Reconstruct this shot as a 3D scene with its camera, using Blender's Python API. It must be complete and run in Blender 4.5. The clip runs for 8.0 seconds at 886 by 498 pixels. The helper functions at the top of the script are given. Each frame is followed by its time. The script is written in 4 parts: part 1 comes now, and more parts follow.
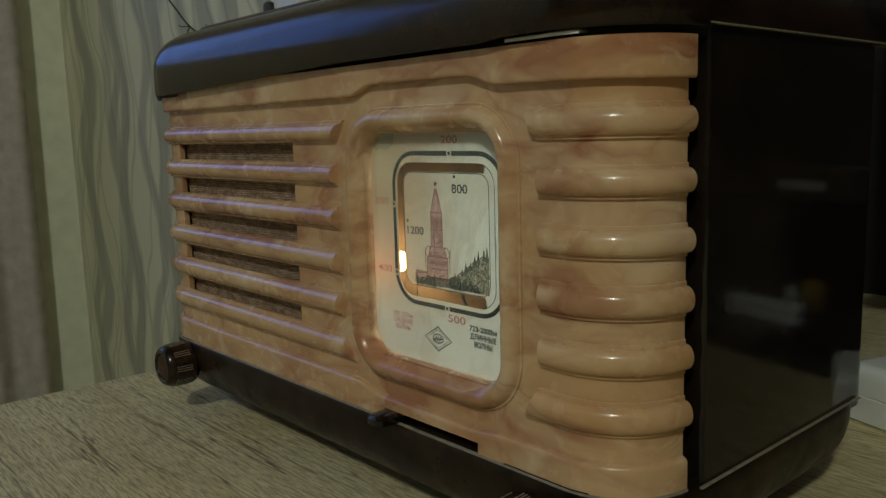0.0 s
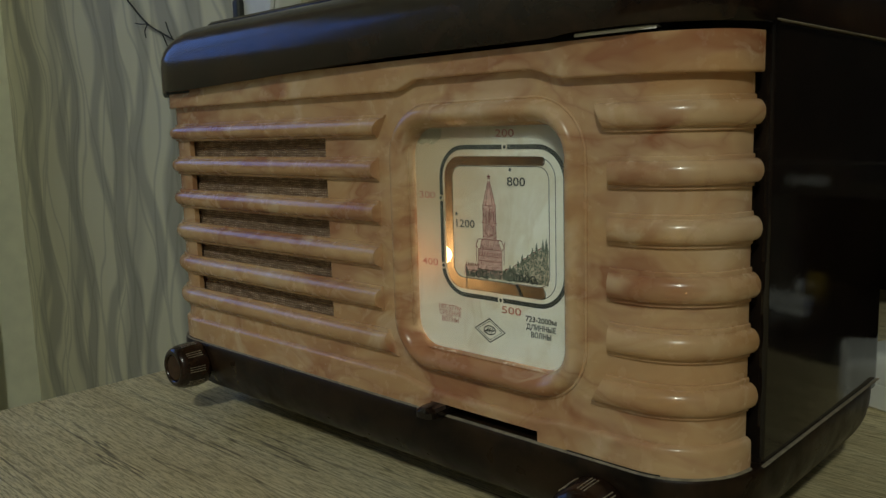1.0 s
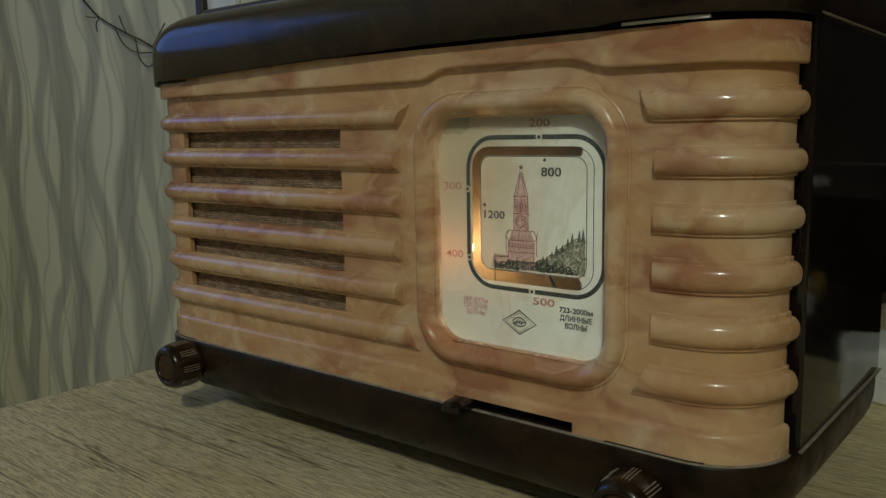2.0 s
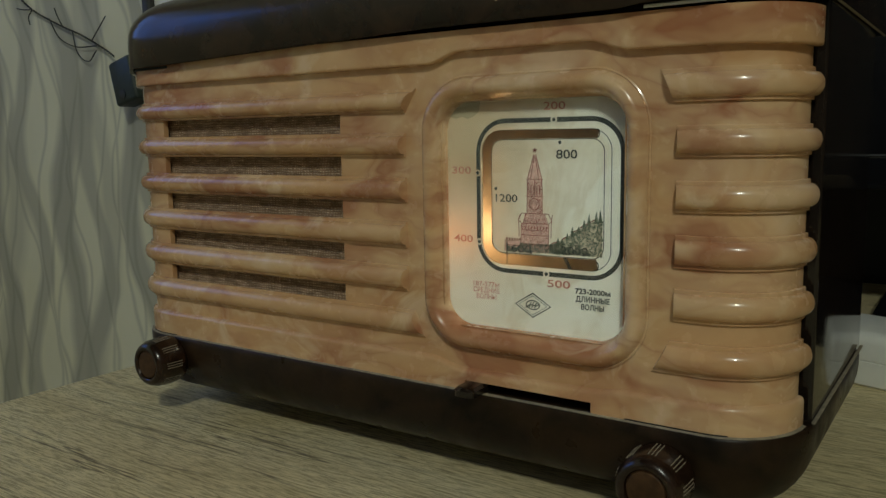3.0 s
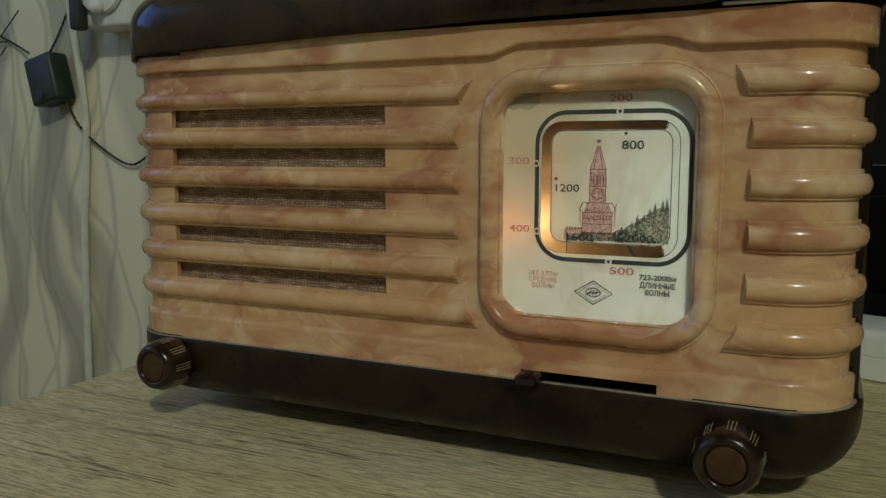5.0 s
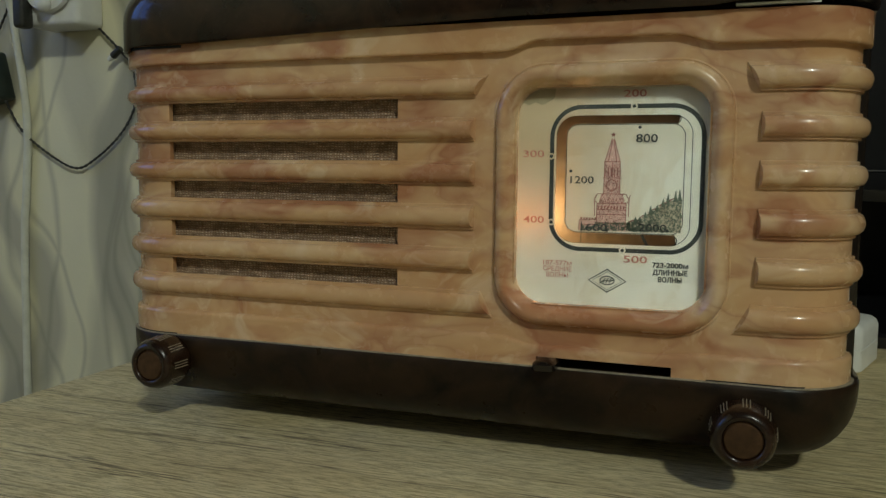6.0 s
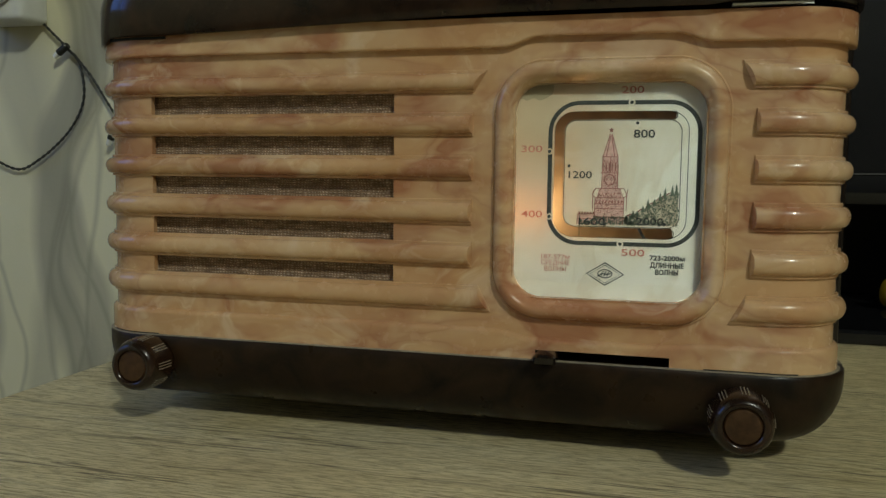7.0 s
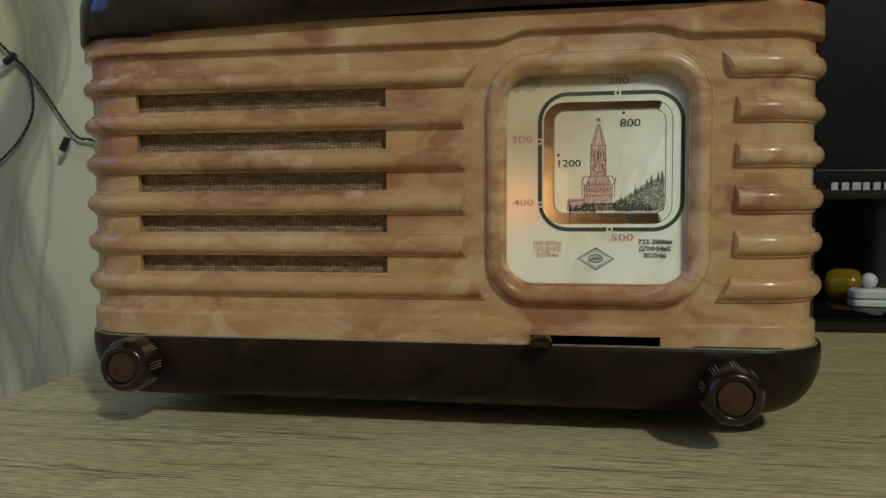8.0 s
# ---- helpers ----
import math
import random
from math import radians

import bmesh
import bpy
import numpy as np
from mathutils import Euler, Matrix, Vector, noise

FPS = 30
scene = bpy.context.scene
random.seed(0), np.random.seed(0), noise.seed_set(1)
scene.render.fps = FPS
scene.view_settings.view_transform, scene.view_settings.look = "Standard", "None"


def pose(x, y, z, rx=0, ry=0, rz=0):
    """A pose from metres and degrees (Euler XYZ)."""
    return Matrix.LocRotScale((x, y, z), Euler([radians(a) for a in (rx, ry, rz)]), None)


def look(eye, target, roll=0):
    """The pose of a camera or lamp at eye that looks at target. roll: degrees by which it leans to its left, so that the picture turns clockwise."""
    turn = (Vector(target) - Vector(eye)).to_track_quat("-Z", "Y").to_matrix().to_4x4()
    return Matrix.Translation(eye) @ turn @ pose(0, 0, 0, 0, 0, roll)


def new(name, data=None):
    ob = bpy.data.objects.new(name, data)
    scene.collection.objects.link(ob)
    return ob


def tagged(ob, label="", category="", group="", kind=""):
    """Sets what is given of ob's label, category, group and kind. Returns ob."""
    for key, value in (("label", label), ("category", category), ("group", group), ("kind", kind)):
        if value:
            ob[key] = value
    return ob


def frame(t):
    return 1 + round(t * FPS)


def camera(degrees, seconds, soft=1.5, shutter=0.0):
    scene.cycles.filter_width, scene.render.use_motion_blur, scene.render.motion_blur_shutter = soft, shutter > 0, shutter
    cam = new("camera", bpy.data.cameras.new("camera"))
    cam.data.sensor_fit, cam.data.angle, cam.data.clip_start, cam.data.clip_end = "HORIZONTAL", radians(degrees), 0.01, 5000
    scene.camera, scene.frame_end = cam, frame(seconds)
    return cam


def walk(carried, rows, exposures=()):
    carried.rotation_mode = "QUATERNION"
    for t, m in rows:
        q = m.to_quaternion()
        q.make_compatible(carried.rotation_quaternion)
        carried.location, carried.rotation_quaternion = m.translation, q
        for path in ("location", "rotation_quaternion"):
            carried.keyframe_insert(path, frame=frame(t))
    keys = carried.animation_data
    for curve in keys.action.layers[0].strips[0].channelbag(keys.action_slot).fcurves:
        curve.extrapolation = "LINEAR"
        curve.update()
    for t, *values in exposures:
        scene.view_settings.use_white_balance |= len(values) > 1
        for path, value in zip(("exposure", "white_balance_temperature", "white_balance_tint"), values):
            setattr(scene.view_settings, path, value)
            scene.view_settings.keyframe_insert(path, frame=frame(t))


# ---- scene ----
cam = camera(57.0, 8.0, soft=1.4)
# seconds, eye x y z, pitch, roll, yaw
PATH = [
    (0.0, 0.3103, -0.2037, 0.1651, -8.36, 1.57, 48.20),
    (0.5, 0.2970, -0.2207, 0.1648, -8.49, 1.79, 45.97),
    (1.0, 0.2810, -0.2398, 0.1635, -8.38, 1.63, 43.60),
    (1.5, 0.2648, -0.2522, 0.1612, -8.21, 1.13, 41.56),
    (3.0, 0.2220, -0.2820, 0.1512, -8.02, 0.98, 33.91),
    (3.5, 0.2048, -0.2939, 0.1477, -7.78, 0.71, 31.70),
    (4.0, 0.1854, -0.3057, 0.1463, -7.57, 0.39, 29.16),
    (4.5, 0.1719, -0.3122, 0.1437, -7.26, 0.19, 27.41),
    (6.0, 0.1196, -0.3448, 0.1300, -5.70, -0.47, 19.34),
    (6.5, 0.1037, -0.3508, 0.1260, -5.48, -0.52, 16.79),
    (7.0, 0.0904, -0.3538, 0.1236, -5.05, -0.69, 14.36),
    (7.5, 0.0780, -0.3592, 0.1189, -4.69, -0.55, 11.97),
    (8.0, 0.0657, -0.3673, 0.1121, -3.87, 0.40, 9.67),
]
EXPOSURES = [(0.0, -0.28), (1.5, -0.24), (3.0, -0.08), (4.0, 0.02), (6.0, 0.14), (8.0, 0.22)]
walk(cam, [(t, pose(x, y, z, 90 + p, r, w)) for t, x, y, z, p, r, w in PATH], EXPOSURES)

# ---- light ----
LAMP = (1.32, -1.95, 2.06)
world = bpy.data.worlds.new("evening")
scene.world = world
world.use_nodes = True
sky_bg = world.node_tree.nodes["Background"]
sky_bg.inputs["Color"].default_value = (0.10, 0.16, 0.34, 1)
sky_bg.inputs["Strength"].default_value = 0.25
lamp_data = bpy.data.lights.new("ceiling_lamp_light", "POINT")
lamp_data.shadow_soft_size, lamp_data.energy = 0.11, 99.0
lamp_data.color = (0.92, 1.0, 0.87)
lamp_ob = new("ceiling_lamp_light", lamp_data)
lamp_ob.location = (LAMP[0], LAMP[1], LAMP[2] - 0.16)
bulb_data = bpy.data.lights.new("dial_bulb_light", "POINT")
bulb_data.energy, bulb_data.shadow_soft_size, bulb_data.color = 0.030, 0.0035, (1.0, 0.62, 0.30)
bulb_ob = new("dial_bulb_light", bulb_data)
bulb_ob.location = (0.0372, 0.0150, 0.1090)
win_data = bpy.data.lights.new("window_light", "AREA")
win_data.shape, win_data.size, win_data.size_y, win_data.energy = "RECTANGLE", 1.00, 0.84, 1.7
win_data.color = (0.26, 0.45, 1.0)
win_ob = new("window_light", win_data)
win_ob.matrix_world = look((-1.46, -0.60, 0.86), (0.0, -0.60, 0.86))


# ---- materials ----
class Mat:
    """A small builder of node materials."""

    def __init__(self, name, rough=0.5, metal=0.0, spec=0.5, coat=0.0):
        self.m = bpy.data.materials.new(name)
        self.m.use_nodes = True
        self.t = self.m.node_tree
        self.b = self.t.nodes["Principled BSDF"]
        self.out = self.t.nodes["Material Output"]
        self.b.inputs["Roughness"].default_value = rough
        self.b.inputs["Metallic"].default_value = metal
        self.b.inputs["Specular IOR Level"].default_value = spec
        self.b.inputs["Coat Weight"].default_value = coat
        self.b.inputs["Coat Roughness"].default_value = 0.08
        self._c = None

    def node(self, kind, **props):
        n = self.t.nodes.new(kind)
        for k, v in props.items():
            setattr(n, k, v)
        return n

    def link(self, a, b):
        self.t.links.new(a, b)

    def put(self, socket, v):
        if isinstance(v, bpy.types.NodeSocket):
            self.link(v, socket)
        elif isinstance(v, tuple) and len(v) == 3 and socket.type == "RGBA":
            socket.default_value = (*v, 1)
        else:
            socket.default_value = v

    def coords(self, scale=(1, 1, 1), rot=(0, 0, 0), loc=(0, 0, 0)):
        if self._c is None:
            g = self.node("ShaderNodeNewGeometry")
            self._c = g.outputs["Position"]
        mp = self.node("ShaderNodeMapping")
        self.link(self._c, mp.inputs[0])
        mp.inputs["Scale"].default_value = scale
        mp.inputs["Rotation"].default_value = [radians(a) for a in rot]
        mp.inputs["Location"].default_value = loc
        return mp.outputs[0]

    def noise(self, vec, scale, detail=4, rough=0.55, distort=0.0, out=0):
        n = self.node("ShaderNodeTexNoise")
        self.link(vec, n.inputs["Vector"])
        n.inputs["Scale"].default_value, n.inputs["Detail"].default_value = scale, detail
        n.inputs["Roughness"].default_value, n.inputs["Distortion"].default_value = rough, distort
        return n.outputs[out]

    def math(self, op, a, b=0.0, c=0.0):
        n = self.node("ShaderNodeMath", operation=op)
        for i, v in enumerate((a, b, c)):
            self.put(n.inputs[i], v)
        return n.outputs[0]

    def ramp(self, fac, stops, smooth=False):
        n = self.node("ShaderNodeValToRGB")
        self.link(fac, n.inputs[0])
        e = n.color_ramp.elements
        n.color_ramp.interpolation = "EASE" if smooth else "LINEAR"
        while len(e) < len(stops):
            e.new(0.5)
        for el, (p, c) in zip(e, stops):
            el.position = p
            el.color = (*c, 1) if isinstance(c, tuple) else (c, c, c, 1)
        return n.outputs[0]

    def mix(self, fac, a, b, mode="MIX"):
        n = self.node("ShaderNodeMix", data_type="RGBA", blend_type=mode)
        self.put(n.inputs["Factor"], fac)
        self.put(n.inputs[6], a)
        self.put(n.inputs[7], b)
        return n.outputs[2]

    def color(self, c):
        self.put(self.b.inputs["Base Color"], c)
        return self

    def rough(self, r):
        self.put(self.b.inputs["Roughness"], r)
        return self

    def bump(self, height, dist=0.001, strength=0.5):
        n = self.node("ShaderNodeBump")
        self.link(height, n.inputs["Height"])
        n.inputs["Distance"].default_value, n.inputs["Strength"].default_value = dist, strength
        self.link(n.outputs[0], self.b.inputs["Normal"])
        return self


def plain(name, c, rough=0.5, metal=0.0, vary=0.15, scale=60.0, bump=0.0):
    k = Mat(name, rough, metal)
    n = k.noise(k.coords(), scale, 5)
    lo, hi = tuple(v * (1 - vary) for v in c), tuple(min(1, v * (1 + vary)) for v in c)
    k.color(k.ramp(n, [(0.3, lo), (0.7, hi)]))
    if bump:
        k.bump(n, bump, 0.5)
    return k.m


def marbled_bakelite():
    """Cream and tan marbled plastic with red-brown wisps and clouds, polished but old."""
    k = Mat("marbled_bakelite", 0.24, 0.0, 0.36, 0.40)
    c = k.coords((1.0, 1.0, 1.4), (0, 32, 0))
    warp = k.noise(c, 19.0, 3, 0.5, 0.6, out=1)

    def bent(vec, by):
        v = k.node("ShaderNodeVectorMath", operation="MULTIPLY_ADD")
        k.link(warp, v.inputs[0])
        v.inputs[1].default_value = by
        k.link(vec, v.inputs[2])
        return v.outputs[0]

    flow = k.noise(bent(c, (0.07, 0.07, 0.07)), 17.0, 4, 0.5, 0.8)
    col = k.ramp(flow, [(0.28, (0.52, 0.280, 0.122)), (0.45, (0.595, 0.358, 0.180)), (0.60, (0.65, 0.430, 0.240)), (0.74, (0.71, 0.515, 0.330))])
    # rosy clouds, drawn out on the slant, thick in some places and absent in others
    where = k.ramp(k.noise(k.coords((1, 1, 1), (0, -20, 0), (0.37, 0.2, 0.11)), 13.0, 3, 0.5, 0.6), [(0.36, 0.22), (0.52, 1.0)])
    slant = bent(k.coords((0.7, 1.0, 1.9), (0, 40, 0), (0.13, 0, 0.41)), (0.045, 0.045, 0.05))
    cloud = k.noise(slant, 23.0, 3, 0.5, 0.35)
    col = k.mix(k.math("MULTIPLY", k.ramp(cloud, [(0.46, 0.0), (0.53, 0.32), (0.60, 0.88), (0.68, 0.66)]), where), col, (0.37, 0.146, 0.072))
    # thin dark wisps along the flow
    ridge = k.math("ABSOLUTE", k.math("SUBTRACT", k.noise(slant, 15.0, 3, 0.5, 0.6), 0.46))
    col = k.mix(k.math("MULTIPLY", k.ramp(ridge, [(0.0, 0.45), (0.014, 0.25), (0.060, 0.0)]), where), col, (0.34, 0.125, 0.060))
    pale = k.ramp(k.noise(bent(c, (0.06, 0.06, 0.06)), 38.0, 4, 0.55, 0.8), [(0.58, 0.0), (0.70, 0.50)])
    col = k.mix(pale, col, (0.76, 0.58, 0.39))
    k.color(col)
    k.rough(k.ramp(k.noise(k.coords(), 120.0, 4), [(0.3, 0.19), (0.7, 0.30)]))
    k.bump(k.noise(k.coords(), 90.0, 2), 0.00008, 0.2)
    return k.m


def dark_bakelite(name, lo, hi, rough=0.22):
    k = Mat(name, rough, 0.0, 0.45, 0.0)
    c = k.coords()
    n = k.noise(c, 45.0, 6, 0.6, 0.7)
    m = k.noise(c, 420.0, 3, 0.6)
    col = k.ramp(n, [(0.32, lo), (0.70, hi)])
    dust = k.ramp(m, [(0.62, 0.0), (0.88, 0.05)])
    k.color(k.mix(dust, col, (0.30, 0.25, 0.18)))
    k.rough(k.ramp(k.noise(c, 70.0, 5), [(0.3, rough * 0.7), (0.75, rough * 1.6)]))
    k.bump(n, 0.0003, 0.25)
    return k.m


def oak_laminate():
    """Pale grey-brown oak print, grain along x, with fine pores and a few long dark lines."""
    k = Mat("oak_laminate", 0.6, 0.0, 0.28)
    w = k.noise(k.coords((1.2, 5.0, 1)), 3.2, 4, 0.5, 0.4, out=1)
    v = k.node("ShaderNodeVectorMath", operation="MULTIPLY_ADD")
    k.link(w, v.inputs[0])
    v.inputs[1].default_value = (0.0, 0.34, 0.0)
    k.link(k.coords((1.0, 9.0, 1.0), (0, 0, 1.5)), v.inputs[2])
    big = k.noise(v.outputs[0], 6.5, 7, 0.62, 0.4)
    fine = k.noise(k.coords((4.5, 50.0, 1), (0, 0, 1.5)), 16.0, 8, 0.72, 0.35)
    pores = k.noise(k.coords((11.0, 120.0, 1), (0, 0, 1.5)), 12.0, 4, 0.6)
    cracks = k.noise(k.coords((0.60, 19.0, 1), (0, 0, 1.2), (0.3, 0.0, 0)), 4.2, 4, 0.5, 0.2)
    gate = k.ramp(k.noise(k.coords((2.4, 14.0, 1), (0, 0, 0), (0.7, 0.1, 0)), 3.0, 3), [(0.42, 0.35), (0.58, 1.0)])
    col = k.ramp(big, [(0.25, (0.60, 0.490, 0.260)), (0.45, (0.73, 0.610, 0.345)), (0.60, (0.80, 0.690, 0.410)), (0.8, (0.85, 0.755, 0.475))])
    col = k.mix(k.ramp(fine, [(0.40, 0.85), (0.54, 0.0)]), col, (0.34, 0.265, 0.130))
    col = k.mix(k.ramp(pores, [(0.54, 0.0), (0.68, 0.70)]), col, (0.27, 0.205, 0.110))
    line = k.ramp(k.math("ABSOLUTE", k.math("SUBTRACT", cracks, 0.5)), [(0.003, 0.85), (0.012, 0.0)])
    col = k.mix(k.math("MULTIPLY", line, gate), col, (0.12, 0.085, 0.045))
    k.color(col)
    k.rough(k.ramp(fine, [(0.3, 0.70), (0.7, 0.50)]))
    k.bump(fine, 0.0004, 0.35)
    return k.m


def wave_band(k, x, z, period, width, amp, wave, phase, wobble, soft=0.045):
    """A soft-edged family of wavy upright bands: 1 inside a band."""
    s = k.math("SINE", k.math("MULTIPLY_ADD", z, 2 * math.pi / wave, phase))
    u = k.math("MULTIPLY_ADD", s, amp, x)
    u = k.math("MULTIPLY_ADD", wobble, 0.09, u)
    f = k.math("FRACT", k.math("DIVIDE", u, period))
    d = k.math("ABSOLUTE", k.math("SUBTRACT", f, 0.5))
    return k.ramp(d, [(max(0.001, width / period / 2 - soft), 1.0), (width / period / 2 + soft, 0.0)])


def wallpaper():
    """Pale paper with grey wavy bands that cross, and fine lines along them."""
    k = Mat("wallpaper", 0.65, 0.0, 0.3)
    c = k.coords()
    sep = k.node("ShaderNodeSeparateXYZ")
    k.link(c, sep.inputs[0])
    x, z = k.math("ADD", sep.outputs[0], sep.outputs[1]), sep.outputs[2]
    wob = k.noise(k.coords((2.6, 2.6, 1.7)), 2.4, 2)
    base = k.ramp(k.noise(k.coords((1, 1, 0.5)), 9.0, 4), [(0.3, (0.72, 0.680, 0.475)), (0.7, (0.80, 0.760, 0.550))])
    col = base
    for period, width, amp, wave, phase, deep in ((0.171, 0.044, 0.022, 0.36, 0.4, 0.80), (0.147, 0.036, -0.026, 0.33, 2.1, 0.70), (0.233, 0.046, 0.024, 0.43, 4.0, 0.45)):
        col = k.mix(k.math("MULTIPLY", wave_band(k, x, z, period, width, amp, wave, phase, wob), deep), col, (0.385, 0.365, 0.280))
    lines = None
    for p, am, wv, ph in ((0.139, 0.023, 0.36, 0.9), (0.117, -0.026, 0.31, 2.7), (0.163, 0.025, 0.40, 1.2), (0.181, -0.021, 0.47, 5.1), (0.127, 0.016, 0.52, 3.3)):
        ln = wave_band(k, x, z, p, 0.0036, am, wv, ph, wob, 0.028)
        lines = ln if lines is None else k.math("MAXIMUM", lines, ln)
    col = k.mix(k.math("MULTIPLY", lines, 0.38), col, (0.24, 0.226, 0.165))
    k.color(col)
    k.b.inputs["Sheen Weight"].default_value, k.b.inputs["Sheen Roughness"].default_value = 0.8, 0.35
    k.put(k.b.inputs["Sheen Tint"], (0.95, 0.95, 0.72))
    k.bump(k.noise(k.coords((1, 1, 1)), 240.0, 3), 0.0006, 0.35)
    return k.m


def weave():
    """Coarse two-tone grille cloth."""
    k = Mat("grille_cloth", 0.85, 0.0, 0.2)
    sep = k.node("ShaderNodeSeparateXYZ")
    wob = k.noise(k.coords(), 150.0, 4, out=1)
    v = k.node("ShaderNodeVectorMath", operation="MULTIPLY_ADD")
    k.link(wob, v.inputs[0])
    v.inputs[1].default_value = (0.0060, 0.0, 0.0022)
    k.link(k.coords(), v.inputs[2])
    k.link(v.outputs[0], sep.inputs[0])
    a = k.math("SINE", k.math("MULTIPLY", sep.outputs[0], 2 * math.pi / 0.0017))
    b = k.math("SINE", k.math("MULTIPLY", sep.outputs[2], 2 * math.pi / 0.0012))
    h = k.math("MULTIPLY_ADD", k.math("MULTIPLY", a, b), 0.20, k.math("MULTIPLY_ADD", b, 0.15, k.math("MULTIPLY_ADD", a, 0.13, 0.5)))
    n = k.noise(k.coords((0.6, 1, 1.6)), 230.0, 5, 0.7)
    col = k.ramp(h, [(0.15, (0.17, 0.098, 0.056)), (0.5, (0.47, 0.310, 0.195)), (0.9, (0.84, 0.66, 0.50))])
    col = k.mix(k.ramp(n, [(0.42, 0.75), (0.60, 0.0)]), col, (0.19, 0.118, 0.070))
    k.color(col)
    k.bump(h, 0.0007, 1.0)
    return k.m


def dial_paper():
    """Aged greenish-white printed card that lets some light through."""
    k = Mat("dial_paper", 0.55, 0.0, 0.3)
    n = k.noise(k.coords((1, 1, 2.2)), 30.0, 5, 0.6, 1.2)
    col = k.ramp(n, [(0.3, (0.82, 0.83, 0.69)), (0.6, (0.89, 0.91, 0.80)), (0.8, (0.92, 0.94, 0.86))])
    age = k.ramp(k.noise(k.coords((1.6, 1, 1.0), (0, 25, 0)), 26.0, 4, 0.55, 1.4), [(0.52, 0.0), (0.60, 0.40), (0.66, 0.18)])
    col = k.mix(age, col, (0.62, 0.55, 0.36))
    sep = k.node("ShaderNodeSeparateXYZ")
    k.link(k.coords(), sep.inputs[0])
    patch = k.math("MULTIPLY_ADD", k.noise(k.coords((1, 1, 1.7), (0, 15, 0), (0.2, 0, 0.6)), 34.0, 4, 0.6, 1.0), 0.060, sep.outputs[0])
    brown = k.math("MULTIPLY", k.ramp(patch, [(0.080, 0.90), (0.122, 0.0)]), k.ramp(sep.outputs[2], [(0.085, 0.15), (0.135, 1.0)]))
    col = k.mix(brown, col, (0.55, 0.44, 0.27))
    tr = k.node("ShaderNodeBsdfTranslucent")
    tr.inputs[0].default_value = (0.80, 0.55, 0.32, 1)
    mx = k.node("ShaderNodeMixShader")
    mx.inputs[0].default_value = 0.22
    k.color(col)
    k.bump(k.noise(k.coords((1, 1, 1.6)), 55.0, 3), 0.0012, 0.35)
    k.link(k.b.outputs[0], mx.inputs[1])
    k.link(tr.outputs[0], mx.inputs[2])
    k.link(mx.outputs[0], k.out.inputs[0])
    return k.m


def glow(name, c, strength):
    k = Mat(name, 0.5)
    k.color(c)
    k.put(k.b.inputs["Emission Color"], c)
    k.b.inputs["Emission Strength"].default_value = strength
    return k.m


def glass(name, tint=(1, 1, 1), rough=0.02):
    k = Mat(name, rough)
    k.color(tint)
    k.b.inputs["Transmission Weight"].default_value = 1.0
    k.b.inputs["IOR"].default_value = 1.45
    return k.m


M_MARBLE = marbled_bakelite()
M_DARK = dark_bakelite("dark_brown_bakelite", (0.007, 0.005, 0.004), (0.019, 0.012, 0.008), 0.07)
M_BASE = dark_bakelite("base_bakelite", (0.004, 0.0025, 0.0016), (0.034, 0.018, 0.0085), 0.34)
M_LID = dark_bakelite("mottled_brown_bakelite", (0.007, 0.0045, 0.0035), (0.036, 0.018, 0.0095), 0.15)
M_LID.node_tree.nodes["Principled BSDF"].inputs["IOR"].default_value = 1.43
M_LID.node_tree.nodes["Principled BSDF"].inputs["Coat Weight"].default_value = 0.0
M_BASE.node_tree.nodes["Principled BSDF"].inputs["Specular IOR Level"].default_value = 0.2
M_KNOB = dark_bakelite("knob_bakelite", (0.010, 0.005, 0.003), (0.032, 0.014, 0.007), 0.20)
M_KNOBFACE = plain("knob_face", (0.058, 0.029, 0.012), 0.55, 0, 0.35, 260)
M_KNOBFACE.node_tree.nodes["Principled BSDF"].inputs["Specular IOR Level"].default_value = 0.2
# pale tone for dusty wear and for painted highlights on edges and flutes
M_WORN_LIT = plain("worn_lit_edge", (0.26, 0.22, 0.155), 0.6, 0, 0.3, 300)
M_BLACK = plain("inner_black", (0.010, 0.009, 0.008), 0.7)
M_OAK = oak_laminate()
M_WALL = wallpaper()
M_CLOTH = weave()
M_PAPER = dial_paper()
M_INK = plain("black_ink", (0.036, 0.042, 0.036), 0.6, 0, 0.75, 900)
M_RED = plain("red_ink", (0.52, 0.20, 0.14), 0.6, 0, 0.25, 500)
M_PINK = plain("tower_wash", (0.58, 0.36, 0.29), 0.6, 0, 0.2, 500)
M_RUST = plain("tower_line", (0.25, 0.085, 0.065), 0.6, 0, 0.3, 500)
M_FIR = plain("fir_ink", (0.125, 0.155, 0.105), 0.6, 0, 0.35, 500)
M_OCHRE = plain("ochre_ink", (0.43, 0.37, 0.26), 0.6, 0, 0.3, 500)
M_STAIN = plain("water_stain", (0.40, 0.33, 0.20), 0.6, 0, 0.15, 200)
M_TAN = plain("lamp_tray", (0.20, 0.165, 0.115), 0.55, 0.0, 0.25, 90)
M_GLASS = glass("dial_glass")
M_BULB = glow("lit_bulb", (1.0, 0.62, 0.24), 11.0)
M_WHITE = plain("white_plastic", (0.74, 0.74, 0.70), 0.35, 0, 0.05, 50)
M_CABLEW = plain("white_cable", (0.66, 0.66, 0.56), 0.45, 0, 0.08, 80)
M_WIRE = plain("green_black_wire", (0.026, 0.026, 0.020), 0.5, 0, 0.3, 300)
